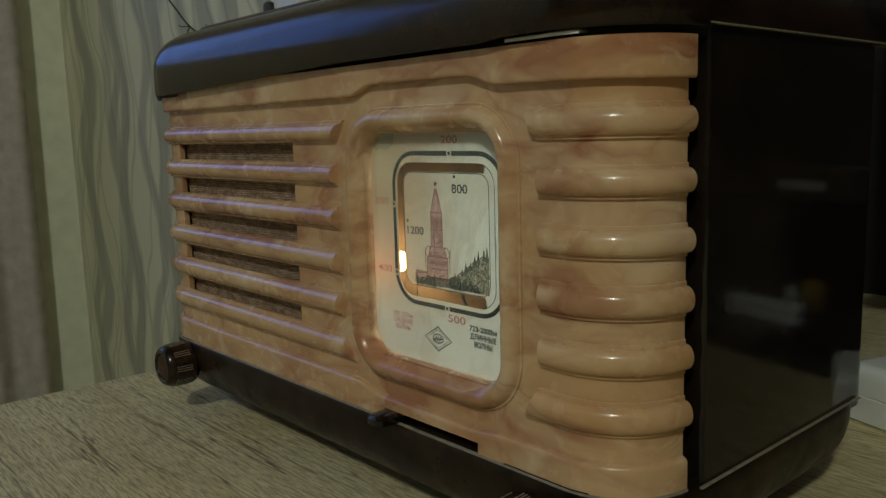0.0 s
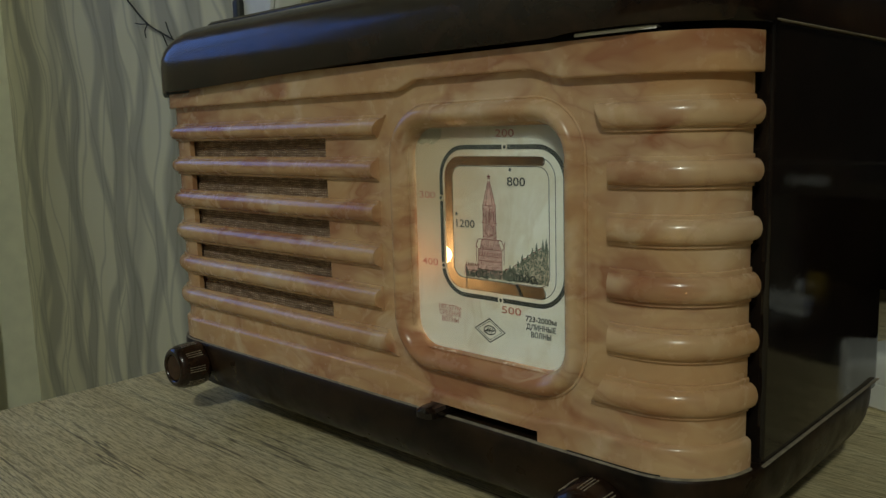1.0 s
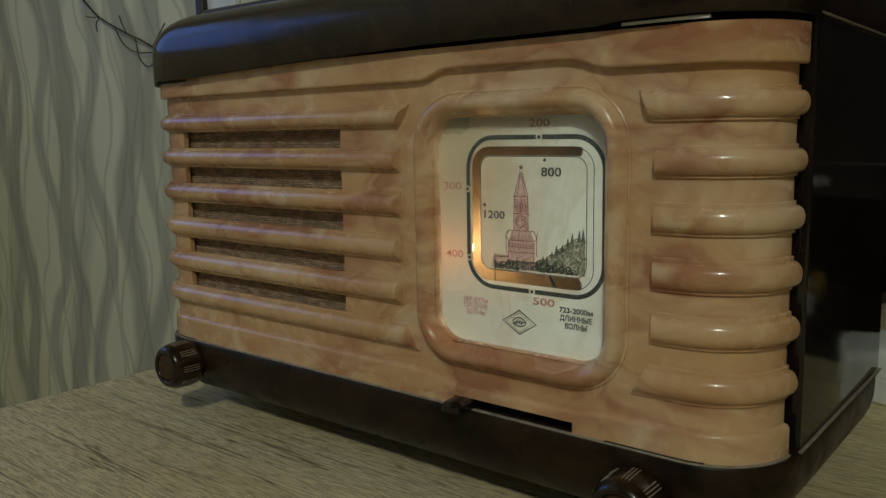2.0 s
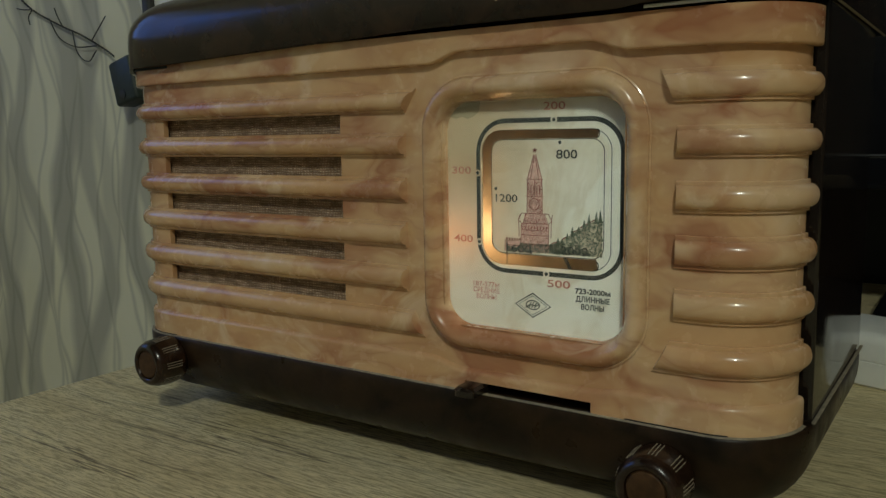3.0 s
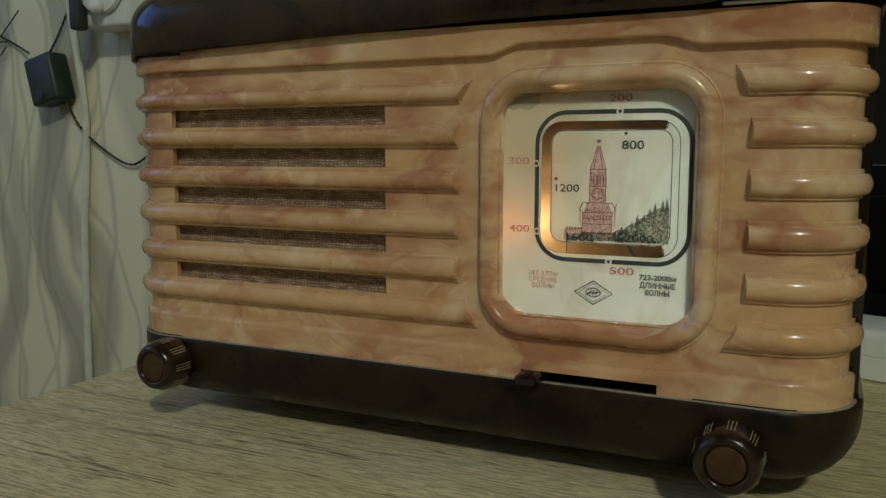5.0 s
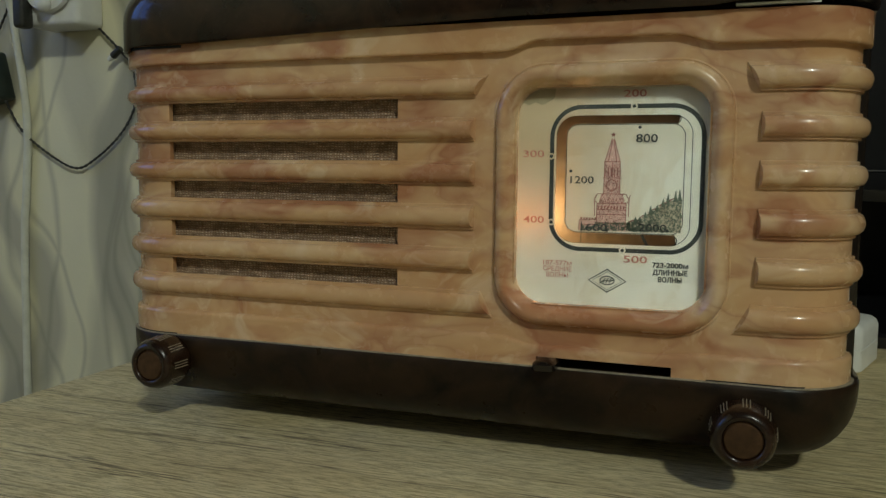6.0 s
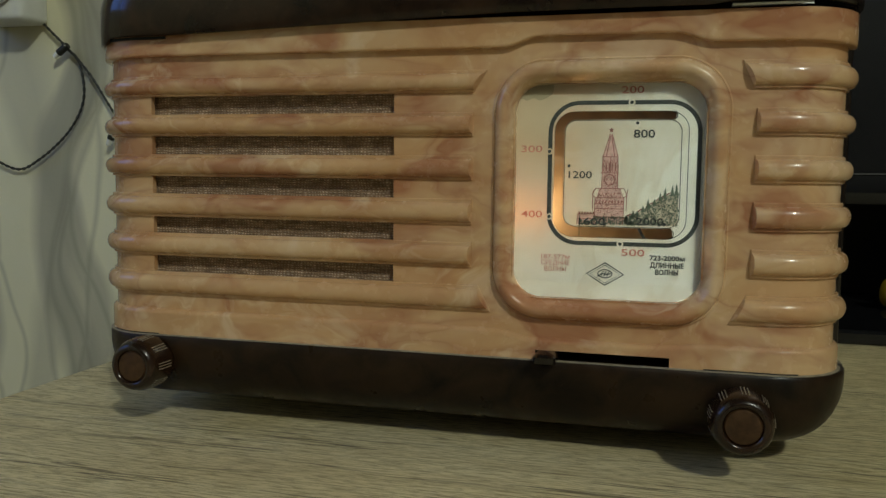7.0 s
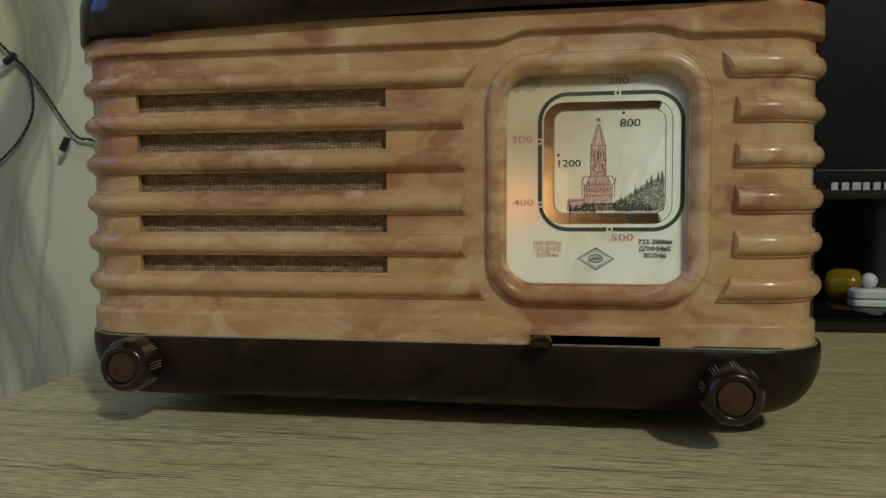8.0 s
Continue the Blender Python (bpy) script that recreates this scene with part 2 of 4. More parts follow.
M_ADAPT = plain("dark_green_plastic", (0.018, 0.028, 0.023), 0.45, 0, 0.2, 120)
M_TVGLOSS = plain("tv_gloss_black", (0.008, 0.008, 0.009), 0.10, 0, 0.2, 20)
M_TVSCREEN = plain("tv_screen_black", (0.006, 0.006, 0.007), 0.22, 0, 0.2, 20)
M_SILVER = plain("silver_print", (0.52, 0.52, 0.52), 0.4, 0.2, 0.1, 300)
M_NECK = plain("tv_neck", (0.035, 0.034, 0.030), 0.35, 0, 0.2, 60)
M_YELLOW = plain("yellow_plastic", (0.46, 0.29, 0.02), 0.18, 0, 0.15, 60)
M_YELLOW.node_tree.nodes["Principled BSDF"].inputs["Transmission Weight"].default_value = 0.45
M_CURTAIN = plain("brown_curtain", (0.54, 0.48, 0.41), 0.8, 0, 0.15, 40, 0.001)
# plaster of the unseen walls and ceiling, kept dark to cut bounced light
M_PLASTER = plain("plaster", (0.11, 0.105, 0.09), 0.8, 0, 0.06, 8, 0.001)
M_FLOOR = plain("floor_boards", (0.12, 0.08, 0.05), 0.4, 0, 0.25, 6)
M_LAMPGLOW = glow("lamp_diffuser", (1.0, 0.86, 0.66), 3.0)
M_DUSK = glow("dusk_sky", (0.10, 0.19, 0.50), 2.0)
# near-black tone for the added recess behind the television
M_RECESS = plain("recess_dark", (0.018, 0.014, 0.011), 0.5, 0, 0.3, 30)
M_TRIM = plain("tv_trim", (0.10, 0.10, 0.10), 0.35, 0.3)
# cream wall paper, toned paler to carry the light that falls on it
M_WALL_BRIGHT = plain("brightened_paper", (0.88, 0.87, 0.66), 0.7, 0, 0.07, 22, 0.0008)
M_LED = plain("led_lens", (0.80, 0.80, 0.76), 0.2)
M_RUBBER = plain("rubber", (0.015, 0.015, 0.015), 0.8)


# ---- mesh helpers ----
def finish(name, bm, material, parent=None, label="", smooth=True, angle=38):
    me = bpy.data.meshes.new(name)
    bm.normal_update()
    if smooth:
        for f in bm.faces:
            f.smooth = True
        for e in bm.edges:
            if len(e.link_faces) == 2 and e.calc_face_angle(0) > radians(angle):
                e.smooth = False
    bm.to_mesh(me)
    bm.free()
    me.materials.append(material)
    ob = new(name, me)
    if parent is not None:
        ob.parent = parent
        ob.matrix_parent_inverse = Matrix.Identity(4)
    if label:
        ob["label"] = label
    return ob


def part(name, bm, material, parent, label="", smooth=True, angle=38):
    return finish(name, bm, material, parent, label, smooth, angle)


def thing(name, label, category, group="", kind=""):
    return tagged(new(name), label, category, group, kind)


def box(x0, x1, y0, y1, z0, z1, bevel=0.0, seg=2, bm=None):
    own = bmesh.new()
    bmesh.ops.create_cube(own, size=1.0)
    for v in own.verts:
        v.co = Vector((x0 + (v.co.x + 0.5) * (x1 - x0), y0 + (v.co.y + 0.5) * (y1 - y0), z0 + (v.co.z + 0.5) * (z1 - z0)))
    if bevel:
        bmesh.ops.bevel(own, geom=list(own.edges), offset=bevel, segments=seg, profile=0.5, affect="EDGES")
    if bm is None:
        return own
    me = bpy.data.meshes.new("tmp")
    own.to_mesh(me)
    own.free()
    bm.from_mesh(me)
    bpy.data.meshes.remove(me)
    return bm


def grid_faces(bm, rows, close_u=False, close_v=False):
    """Quads over rows of vertices."""
    nv, nu = len(rows), len(rows[0])
    for j in range(nv if close_v else nv - 1):
        for i in range(nu if close_u else nu - 1):
            a, b = rows[j][i], rows[j][(i + 1) % nu]
            c, d = rows[(j + 1) % nv][(i + 1) % nu], rows[(j + 1) % nv][i]
            bm.faces.new((a, b, c, d))


def rounded_loop(x0, x1, y0, y1, r, n=10):
    """Points of a rounded rectangle, anticlockwise; r: one radius or four (x1y1, x0y1, x0y0, x1y0)."""
    rr = r if isinstance(r, tuple) else (r, r, r, r)
    pts = []
    for (cx, cy, a0), q in zip(((x1, y1, 0), (x0, y1, 90), (x0, y0, 180), (x1, y0, 270)), rr):
        sx, sy = (-1 if cx == x1 else 1), (-1 if cy == y1 else 1)
        for i in range(n + 1):
            a = radians(a0 + 90 * i / n)
            pts.append((cx + sx * q + q * math.cos(a), cy + sy * q + q * math.sin(a)))
    return pts


def densify(pts, step):
    out = []
    for a, b in zip(pts, pts[1:] + pts[:1]):
        k = max(1, int(math.dist(a, b) / step))
        out += [(a[0] + (b[0] - a[0]) * i / k, a[1] + (b[1] - a[1]) * i / k) for i in range(k)]
    return out


def loft(levels, plan, cap_low=True, cap_high=True):
    """Solid from plan(inset) loops at heights; levels: (z or a function of x and y, inset)."""
    bm = bmesh.new()
    rows = []
    for z, inset in levels:
        rows.append([bm.verts.new((x, y, z(x, y) if callable(z) else z)) for x, y in plan(inset)])
    grid_faces(bm, rows, close_u=True)
    if cap_low:
        bm.faces.new(list(reversed(rows[0])))
    if cap_high:
        bm.faces.new(rows[-1])
    bmesh.ops.recalc_face_normals(bm, faces=bm.faces)
    return bm


def lathe(profile, seg=48, flutes=None):
    """Revolved about the y axis: profile of (radius, y)."""
    bm = bmesh.new()
    rows = []
    for r, y in profile:
        rows.append([bm.verts.new((r * math.cos(2 * math.pi * i / seg), y, r * math.sin(2 * math.pi * i / seg))) for i in range(seg)])
    grid_faces(bm, rows, close_u=True)
    bm.faces.new(rows[0])
    bm.faces.new(list(reversed(rows[-1])))
    bmesh.ops.recalc_face_normals(bm, faces=bm.faces)
    return bm


def spline(pts, step=8):
    """Catmull-Rom through points."""
    p = [Vector(q) for q in pts]
    p = [2 * p[0] - p[1]] + p + [2 * p[-1] - p[-2]]
    out = []
    for i in range(1, len(p) - 2):
        for k in range(step):
            t = k / step
            a, b, c, d = p[i - 1], p[i], p[i + 1], p[i + 2]
            out.append(0.5 * (2 * b + (c - a) * t + (2 * a - 5 * b + 4 * c - d) * t * t + (3 * b - a - 3 * c + d) * t ** 3))
    out.append(p[-2])
    return out


def tube(pts, radius, sides=8, bm=None, step=8, twist=0.0, turns=0.0, phase=0.0):
    """A round cable along a smooth line; twist: radius of the helix it winds round that line."""
    bm = bm or bmesh.new()
    line = spline(pts, step)
    length = [0.0]
    for a, b in zip(line, line[1:]):
        length.append(length[-1] + (b - a).length)
    rows = []
    for i, q in enumerate(line):
        d = (line[min(i + 1, len(line) - 1)] - line[max(i - 1, 0)]).normalized()
        side = d.cross(Vector((0.13, 0.97, 0.2))).normalized()
        up = side.cross(d)
        a0 = phase + turns * 2 * math.pi * length[i]
        c = q + twist * (math.cos(a0) * side + math.sin(a0) * up)
        rows.append([bm.verts.new(c + radius * (math.cos(2 * math.pi * k / sides) * side + math.sin(2 * math.pi * k / sides) * up)) for k in range(sides)])
    grid_faces(bm, rows, close_u=True)
    bm.faces.new(list(reversed(rows[0])))
    bm.faces.new(rows[-1])
    bmesh.ops.recalc_face_normals(bm, faces=bm.faces)
    return bm


def flat(bm, pts, y):
    """A flat printed shape in the plane of that y, from points (x, z)."""
    bm.faces.new([bm.verts.new((x, y, z)) for x, z in pts])
    return bm


def stroke(bm, pts, w, y, closed=False):
    """A printed line of width w through points (x, z)."""
    n = len(pts)
    rows = []
    for i in range(n):
        a = pts[(i - 1) % n] if closed or i else pts[0]
        b = pts[(i + 1) % n] if closed or i < n - 1 else pts[-1]
        dx, dz = b[0] - a[0], b[1] - a[1]
        q = math.hypot(dx, dz) or 1
        nx, nz = -dz / q * w / 2, dx / q * w / 2
        rows.append((bm.verts.new((pts[i][0] + nx, y, pts[i][1] + nz)), bm.verts.new((pts[i][0] - nx, y, pts[i][1] - nz))))
    for i in range(n if closed else n - 1):
        a, b = rows[i], rows[(i + 1) % n]
        bm.faces.new((a[0], b[0], b[1], a[1]))
    return bm


def lettering(name, body, size, x, z, y, material, parent, width=None, weight=0.0, lean=0.0, label=""):
    """Words as a flat mesh facing the viewer, centred at x, z, squeezed to a width."""
    cu = bpy.data.curves.new("lettering", "FONT")
    cu.body, cu.size, cu.align_x, cu.align_y, cu.offset, cu.shear = body, size, "CENTER", "CENTER", weight, lean
    cu.resolution_u = 3
    tmp = bpy.data.objects.new("lettering", cu)
    scene.collection.objects.link(tmp)
    dg = bpy.context.evaluated_depsgraph_get()
    me = bpy.data.meshes.new_from_object(tmp.evaluated_get(dg))
    bpy.data.objects.remove(tmp)
    xs = [v.co.x for v in me.vertices]
    sx = width / (max(xs) - min(xs)) if width else 1.0
    mid = (max(xs) + min(xs)) / 2
    for v in me.vertices:
        v.co = Vector((x + (v.co.x - mid) * sx, y, z + v.co.y))
    me.materials.clear()
    me.materials.append(material)
    me.name = name
    ob = new(name, me)
    ob.parent = parent
    if label:
        ob["label"] = label
    return ob


# ---- the setting ----
WALL_Y = 0.352


def slab(name, x0, x1, y0, y1, z0, z1, material, label, bevel=0.0):
    return tagged(finish(name, box(x0, x1, y0, y1, z0, z1, bevel), material, smooth=False), label, name.split("_")[0], kind="structure")


slab("wall_north", -1.55, -0.12, WALL_Y, WALL_Y + 0.10, -0.75, 2.20, M_WALL, "pale grey wallpaper with darker wavy upright bands")
# recess added to hold the television, coloured near black so it stays dark
slab("wall_niche_side", -0.12, -0.02, WALL_Y, 0.70, -0.75, 2.20, M_RECESS, "near-black side of an added recess behind the television")
slab("wall_niche_back", -0.02, 2.50, 0.62, 0.72, -0.75, 2.20, M_RECESS, "near-black back of an added recess behind the television")
slab("wall_east", 2.50, 2.60, -3.6, 0.72, -0.75, 2.20, M_PLASTER, "plain unseen wall closing the room, toned dark to limit bounced light")
slab("wall_south", -1.55, 2.60, -3.7, -3.6, -0.75, 2.20, M_PLASTER, "plain unseen wall behind the viewer, toned dark to limit bounced light")
WIN = (-1.12, -0.08, 0.42, 1.30)
# the brightness of this lit wall is put into its paper colour
wall_west = tagged(new("wall_west"), "cream papered wall with a window onto the dusk, toned paler for the light on it", "wall", kind="structure")
for y0, y1, z0, z1 in ((-3.6, WIN[0], -0.75, 2.20), (WIN[1], WALL_Y, -0.75, 2.20), (WIN[0], WIN[1], -0.75, WIN[2]), (WIN[0], WIN[1], WIN[3], 2.20)):
    part("wall_panel", box(-1.60, -1.45, y0, y1, z0, z1), M_WALL_BRIGHT, wall_west, smooth=False)
slab("floor", -1.60, 2.6, -3.7, 0.72, -0.85, -0.75, M_FLOOR, "brown wooden floor of the room")
slab("ceiling", -1.60, 2.6, -3.7, 0.72, 2.20, 2.28, M_PLASTER, "plain unseen plaster ceiling, toned dark to limit bounced light")

window = tagged(new("window_1"), "white framed window onto a blue dusk sky", "window", kind="structure")
fr = bmesh.new()
for y0, y1, z0, z1 in ((WIN[0], WIN[1], WIN[2], WIN[2] + 0.06), (WIN[0], WIN[1], WIN[3] - 0.06, WIN[3]), (WIN[0], WIN[0] + 0.06, WIN[2] + 0.06, WIN[3] - 0.06),
                       (WIN[1] - 0.06, WIN[1], WIN[2] + 0.06, WIN[3] - 0.06), (-0.63, -0.57, WIN[2] + 0.06, WIN[3] - 0.06)):
    box(-1.56, -1.50, y0, y1, z0, z1, 0.006, 2, fr)
part("window_frame", fr, M_WHITE, window)
tagged(finish("backdrop", box(-1.98, -1.96, -2.2, 1.0, -0.6, 2.0), M_DUSK, smooth=False), "dim blue evening sky outside the window", "sky", kind="structure")

# folded curtain beside the window
bm = bmesh.new()
cols = []
for i in range(161):
    u = i / 160
    y = 0.262 - 0.36 * u
    x = -1.418 + 0.014 * math.sin(u * 2 * math.pi * 4.5) + 0.007 * math.sin(u * 2 * math.pi * 2.1 + 1)
    cols.append([(x + 0.006 * math.sin(z * 2.2 + u * 9), y, z) for z in (-0.72, -0.4, 0.0, 0.4, 0.8, 1.2, 1.55)])
for dx in (0.0, -0.003):
    rows = [[bm.verts.new((x + dx, y, z)) for x, y, z in c] for c in cols]
    grid_faces(bm, rows)
curtain = tagged(finish("curtain", bm, M_CURTAIN), "grey-brown folded curtain hanging beside the window", "curtain")
rail = tagged(finish("curtain_rail", tube([(-1.418, 0.30, 1.56), (-1.418, -0.5, 1.56), (-1.418, -1.3, 1.56)], 0.010, 10), M_NECK), "dark round curtain rail under the ceiling", "curtain rail")

lamp = thing("ceiling_lamp", "round white ceiling lamp, lit", "lamp")
ob = part("lamp_base", loft([(LAMP[2] + 0.03, 0.0), (2.20, 0.0)], lambda i: rounded_loop(LAMP[0] - 0.16, LAMP[0] + 0.16, LAMP[1] - 0.16, LAMP[1] + 0.16, 0.16, 10)), M_WHITE, lamp)
part("diffuser", loft([(LAMP[2] - 0.002, 0.02), (LAMP[2] + 0.012, 0.0), (LAMP[2] + 0.03, 0.0)], lambda i: rounded_loop(LAMP[0] - 0.15 + i, LAMP[0] + 0.15 - i, LAMP[1] - 0.15 + i, LAMP[1] + 0.15 - i, 0.15 - i, 10)), M_LAMPGLOW, lamp, "glowing white diffuser")

# ---- the table ----
table = thing("table", "pale oak-grained laminate table with a straight edge", "table")
part("tabletop", box(-0.252, 1.30, -0.62, 0.600, -0.028, 0.0, 0.0012), M_OAK, table)
for lx in (-0.215, 1.26):
    for ly in (-0.58, 0.55):
        part("leg", box(lx - 0.025, lx + 0.025, ly - 0.025, ly + 0.025, -0.75, -0.028, 0.002), M_OAK, table)

# ---- the radio ----
XL, XR, RL, RR = -0.152, 0.141, 0.032, 0.027
Z0, Z1 = 0.0440, 0.1918


def skin(s, off, z):
    """A place on the front panel: s runs along the flat front and round both corners, off is how far it stands proud."""
    if XL <= s <= XR:
        return Vector((s, -off, z))
    sign, over = (1, s - XR) if s > XR else (-1, XL - s)
    c, r = (XR, RR) if sign > 0 else (XL, RL)
    a = over / r
    return Vector((c + sign * (r + off) * math.sin(a), r - (r + off) * math.cos(a), z))


def s_samples(a, b, flat_step=0.012):
    """Steps along the panel, close together round the corners."""
    marks = [a]
    s = a
    while s < b - 1e-7:
        curved = s < XL - 1e-9 or s >= XR - 1e-9
        s2 = s + (0.0022 if curved else flat_step)
        if s < XL < s2:
            s2 = XL
        if s < XR < s2 and not curved:
            s2 = XR
        s = min(s2, b)
        marks.append(s)
    return marks


radio = thing("table_radio", "old valve radio in marbled cream bakelite and dark brown bakelite", "radio")
S_L, S_R = XL - RL * math.pi / 2, XR + RR * math.pi / 2
RIBS = [(0.1605, 0.1702), (0.1417, 0.1520), (0.1224, 0.1330), (0.1027, 0.1140), (0.0836, 0.0948), (0.0642, 0.0757)]
SLOT_X = (-0.1471, -0.0232)
WINX, WINZ = (0.0319, 0.1112), (0.0715, 0.1640)
LEVX, LEVZ = (0.0429, 0.0997), (0.0440, 0.0486)

# the plain sheet of the panel with its openings
slots = [(RIBS[i + 1][1] - 0.001, RIBS[i][0] + 0.001) for i in range(5)]
xs = sorted(set([round(v, 6) for v in s_samples(S_L, S_R) + [*SLOT_X, *WINX, *LEVX]]))
zs = sorted(set([Z0, Z1, *LEVZ, *WINZ] + [v for s in slots for v in s] + [0.055, 0.18]))
bm = bmesh.new()
front = [[bm.verts.new(skin(s, 0, z)) for s in xs] for z in zs]
back = [[bm.verts.new(skin(s, -0.003, z)) for s in xs] for z in zs]


def is_open(s, z):
    if SLOT_X[0] < s < SLOT_X[1] and any(a < z < b for a, b in slots):
        return True
    return (WINX[0] < s < WINX[1] and WINZ[0] < z < WINZ[1]) or (LEVX[0] < s < LEVX[1] and LEVZ[0] < z < LEVZ[1])


solid = [[not is_open((xs[i] + xs[i + 1]) / 2, (zs[j] + zs[j + 1]) / 2) for i in range(len(xs) - 1)] for j in range(len(zs) - 1)]
for j in range(len(zs) - 1):
    for i in range(len(xs) - 1):
        if not solid[j][i]:
            continue
        bm.faces.new((front[j][i], front[j][i + 1], front[j + 1][i + 1], front[j + 1][i]))
        bm.faces.new((back[j][i + 1], back[j][i], back[j + 1][i], back[j + 1][i + 1]))
        for dj, di, ca, cb in ((-1, 0, (0, 0), (0, 1)), (1, 0, (1, 1), (1, 0)), (0, -1, (1, 0), (0, 0)), (0, 1, (0, 1), (1, 1))):
            jj, ii = j + dj, i + di
            if 0 <= jj < len(zs) - 1 and 0 <= ii < len(xs) - 1 and solid[jj][ii]:
                continue
            a, b = (j + ca[0], i + ca[1]), (j + cb[0], i + cb[1])
            bm.faces.new((front[b[0]][b[1]], front[a[0]][a[1]], back[a[0]][a[1]], back[b[0]][b[1]]))
panel = part("front_panel", bm, M_MARBLE, radio, "marbled cream and tan bakelite front with ribs", angle=30)

# a rib: share of its height from below, and how far it stands out
BEAD = [(0.5 - 0.5 * math.cos(math.pi * k / 16), math.sin(math.pi * k / 16)) for k in range(17)]
RIB_PROFILE = ([(0.0, -0.0005), (0.0, 0.0009), (0.020, 0.0012), (0.105, 0.0012)] + [(0.112 + 0.750 * a, 0.0012 + 0.0032 * b) for a, b in BEAD]
               + [(0.865, 0.0012), (0.975, 0.0012), (1.0, 0.0008), (1.0, -0.0005)])


def rib(z0, z1, left, ends):
    """One rib; ends: its inner end at the bottom and at the top."""
    bm = bmesh.new()
    marks = s_samples(S_L + 0.001, 0.0, 0.02) if left else s_samples(0.14, S_R - 0.001, 0.02)
    rows = []
    for h, off in RIB_PROFILE:
        e = ends[0] + (ends[1] - ends[0]) * h
        inner = e - 0.9 * max(0, off) * 0.35 if left else e + 0.9 * max(0, off) * 0.35
        z = z0 + (z1 - z0) * h
        if left:
            line = [m for m in marks if m < -0.001] + [inner]
        else:
            line = [inner] + [m for m in marks if m > 0.1405]
        rows.append([bm.verts.new(skin(s, off, z)) for s in line])
    grid_faces(bm, rows)
    end = [r[-1] if left else r[0] for r in rows]
    bm.faces.new(end)
    bm.faces.new([r[0] if left else r[-1] for r in rows])
    bmesh.ops.recalc_face_normals(bm, faces=bm.faces)
    return part("rib", bm, M_MARBLE, panel, angle=30)


for i, (a, b) in enumerate(RIBS):
    rib(a, b, True, ((0.0135, 0.0195) if i == 0 else (0.0225, 0.0165) if i == 5 else (0.0135, 0.0135)))
    c, d = a + 0.0002, b + (0.0018 if i == 0 else 0.0008)
    rib(c, d, False, ((0.1290, 0.1240) if i == 0 else (0.1225, 0.1290) if i == 5 else (0.1302, 0.1302)))


def ease(x, a, b):
    t = min(1, max(0, (x - a) / (b - a)))
    return t * t * (3 - 2 * t)


def top_edge(s):
    return 0.1787 + 0.0042 * (ease(s, 0.0270, 0.0420) - ease(s, 0.0960, 0.1150)) - 0.0006 * ease(s, 0.12, 0.17)


def low_edge(s):
    return 0.0568 - 0.0034 * ease(s, 0.0240, 0.0420) + 0.0016 * ease(s, 0.0985, 0.1130)


marks = s_samples(S_L + 0.0005, S_R - 0.0005, 0.0025)
bm = bmesh.new()
rows = [[bm.verts.new(skin(s, off, top_edge(s) + dz)) for s in marks] for off, dz in ((-0.0005, 0.0006), (0.0026, 0.0006), (0.0032, 0.0009), (0.0034, 0.0016), (0.0034, 0.0024))]
rows += [[bm.verts.new(skin(s, off, z)) for s in marks] for off, z in ((0.0034, Z1 - 0.0008), (0.0034, Z1), (-0.0005, Z1))]
grid_faces(bm, rows)
for k in (0, -1):
    bm.faces.new([r[k] for r in rows])
bmesh.ops.recalc_face_normals(bm, faces=bm.faces)
part("top_band", bm, M_MARBLE, panel, angle=50)

bm = bmesh.new()
# the low band leaves the lever's opening free
for s0, s1 in ((S_L + 0.0005, LEVX[0]), (LEVX[0], LEVX[1]), (LEVX[1], S_R - 0.0005)):
    m2 = s_samples(s0, s1, 0.0025)
    floor_z = LEVZ[1] if s0 == LEVX[0] else Z0
    rows = [[bm.verts.new(skin(s, off, z)) for s in m2] for off, z in ((-0.0005, floor_z), (0.0022, floor_z))]
    rows += [[bm.verts.new(skin(s, off, low_edge(s) + dz)) for s in m2] for off, dz in ((0.0022, -0.0026), (0.0022, -0.0016), (0.0019, -0.0007), (0.0010, 0.0), (-0.0005, 0.0003))]
    grid_faces(bm, rows)
    for k in (0, -1):
        bm.faces.new([r[k] for r in rows])
bmesh.ops.recalc_face_normals(bm, faces=bm.faces)
part("low_band", bm, M_MARBLE, panel, angle=50)

# rounded frame round the dial: share of width from outside, and how far it stands out
FRAME = [(0.0, -0.0006), (0.0, 0.0007), (0.05, 0.0010), (0.10, 0.0008), (0.12, 0.0014), (0.17, 0.0027), (0.26, 0.0042), (0.38, 0.0051), (0.52, 0.0053), (0.66, 0.0045),
         (0.79, 0.0029), (0.89, 0.0009), (0.95, -0.0009), (0.985, -0.0024), (1.0, -0.0045)]
OUT = (0.0222, 0.1212, 0.0612, 0.1745)
bm = bmesh.new()
rows = []
for w, off in FRAME:
    x0, x1 = OUT[0] + (WINX[0] - OUT[0]) * w, OUT[1] + (WINX[1] - OUT[1]) * w
    z0, z1 = OUT[2] + (WINZ[0] - OUT[2]) * w, OUT[3] + (WINZ[1] - OUT[3]) * w
    loop = rounded_loop(x0, x1, z0, z1, 0.0225 - 0.0105 * w, 14)
    rows.append([bm.verts.new((x, -off, z)) for x, z in loop])
grid_faces(bm, rows, close_u=True)
bmesh.ops.recalc_face_normals(bm, faces=bm.faces)
part("dial_frame", bm, M_MARBLE, radio, "raised rounded marbled frame round the dial", angle=50)

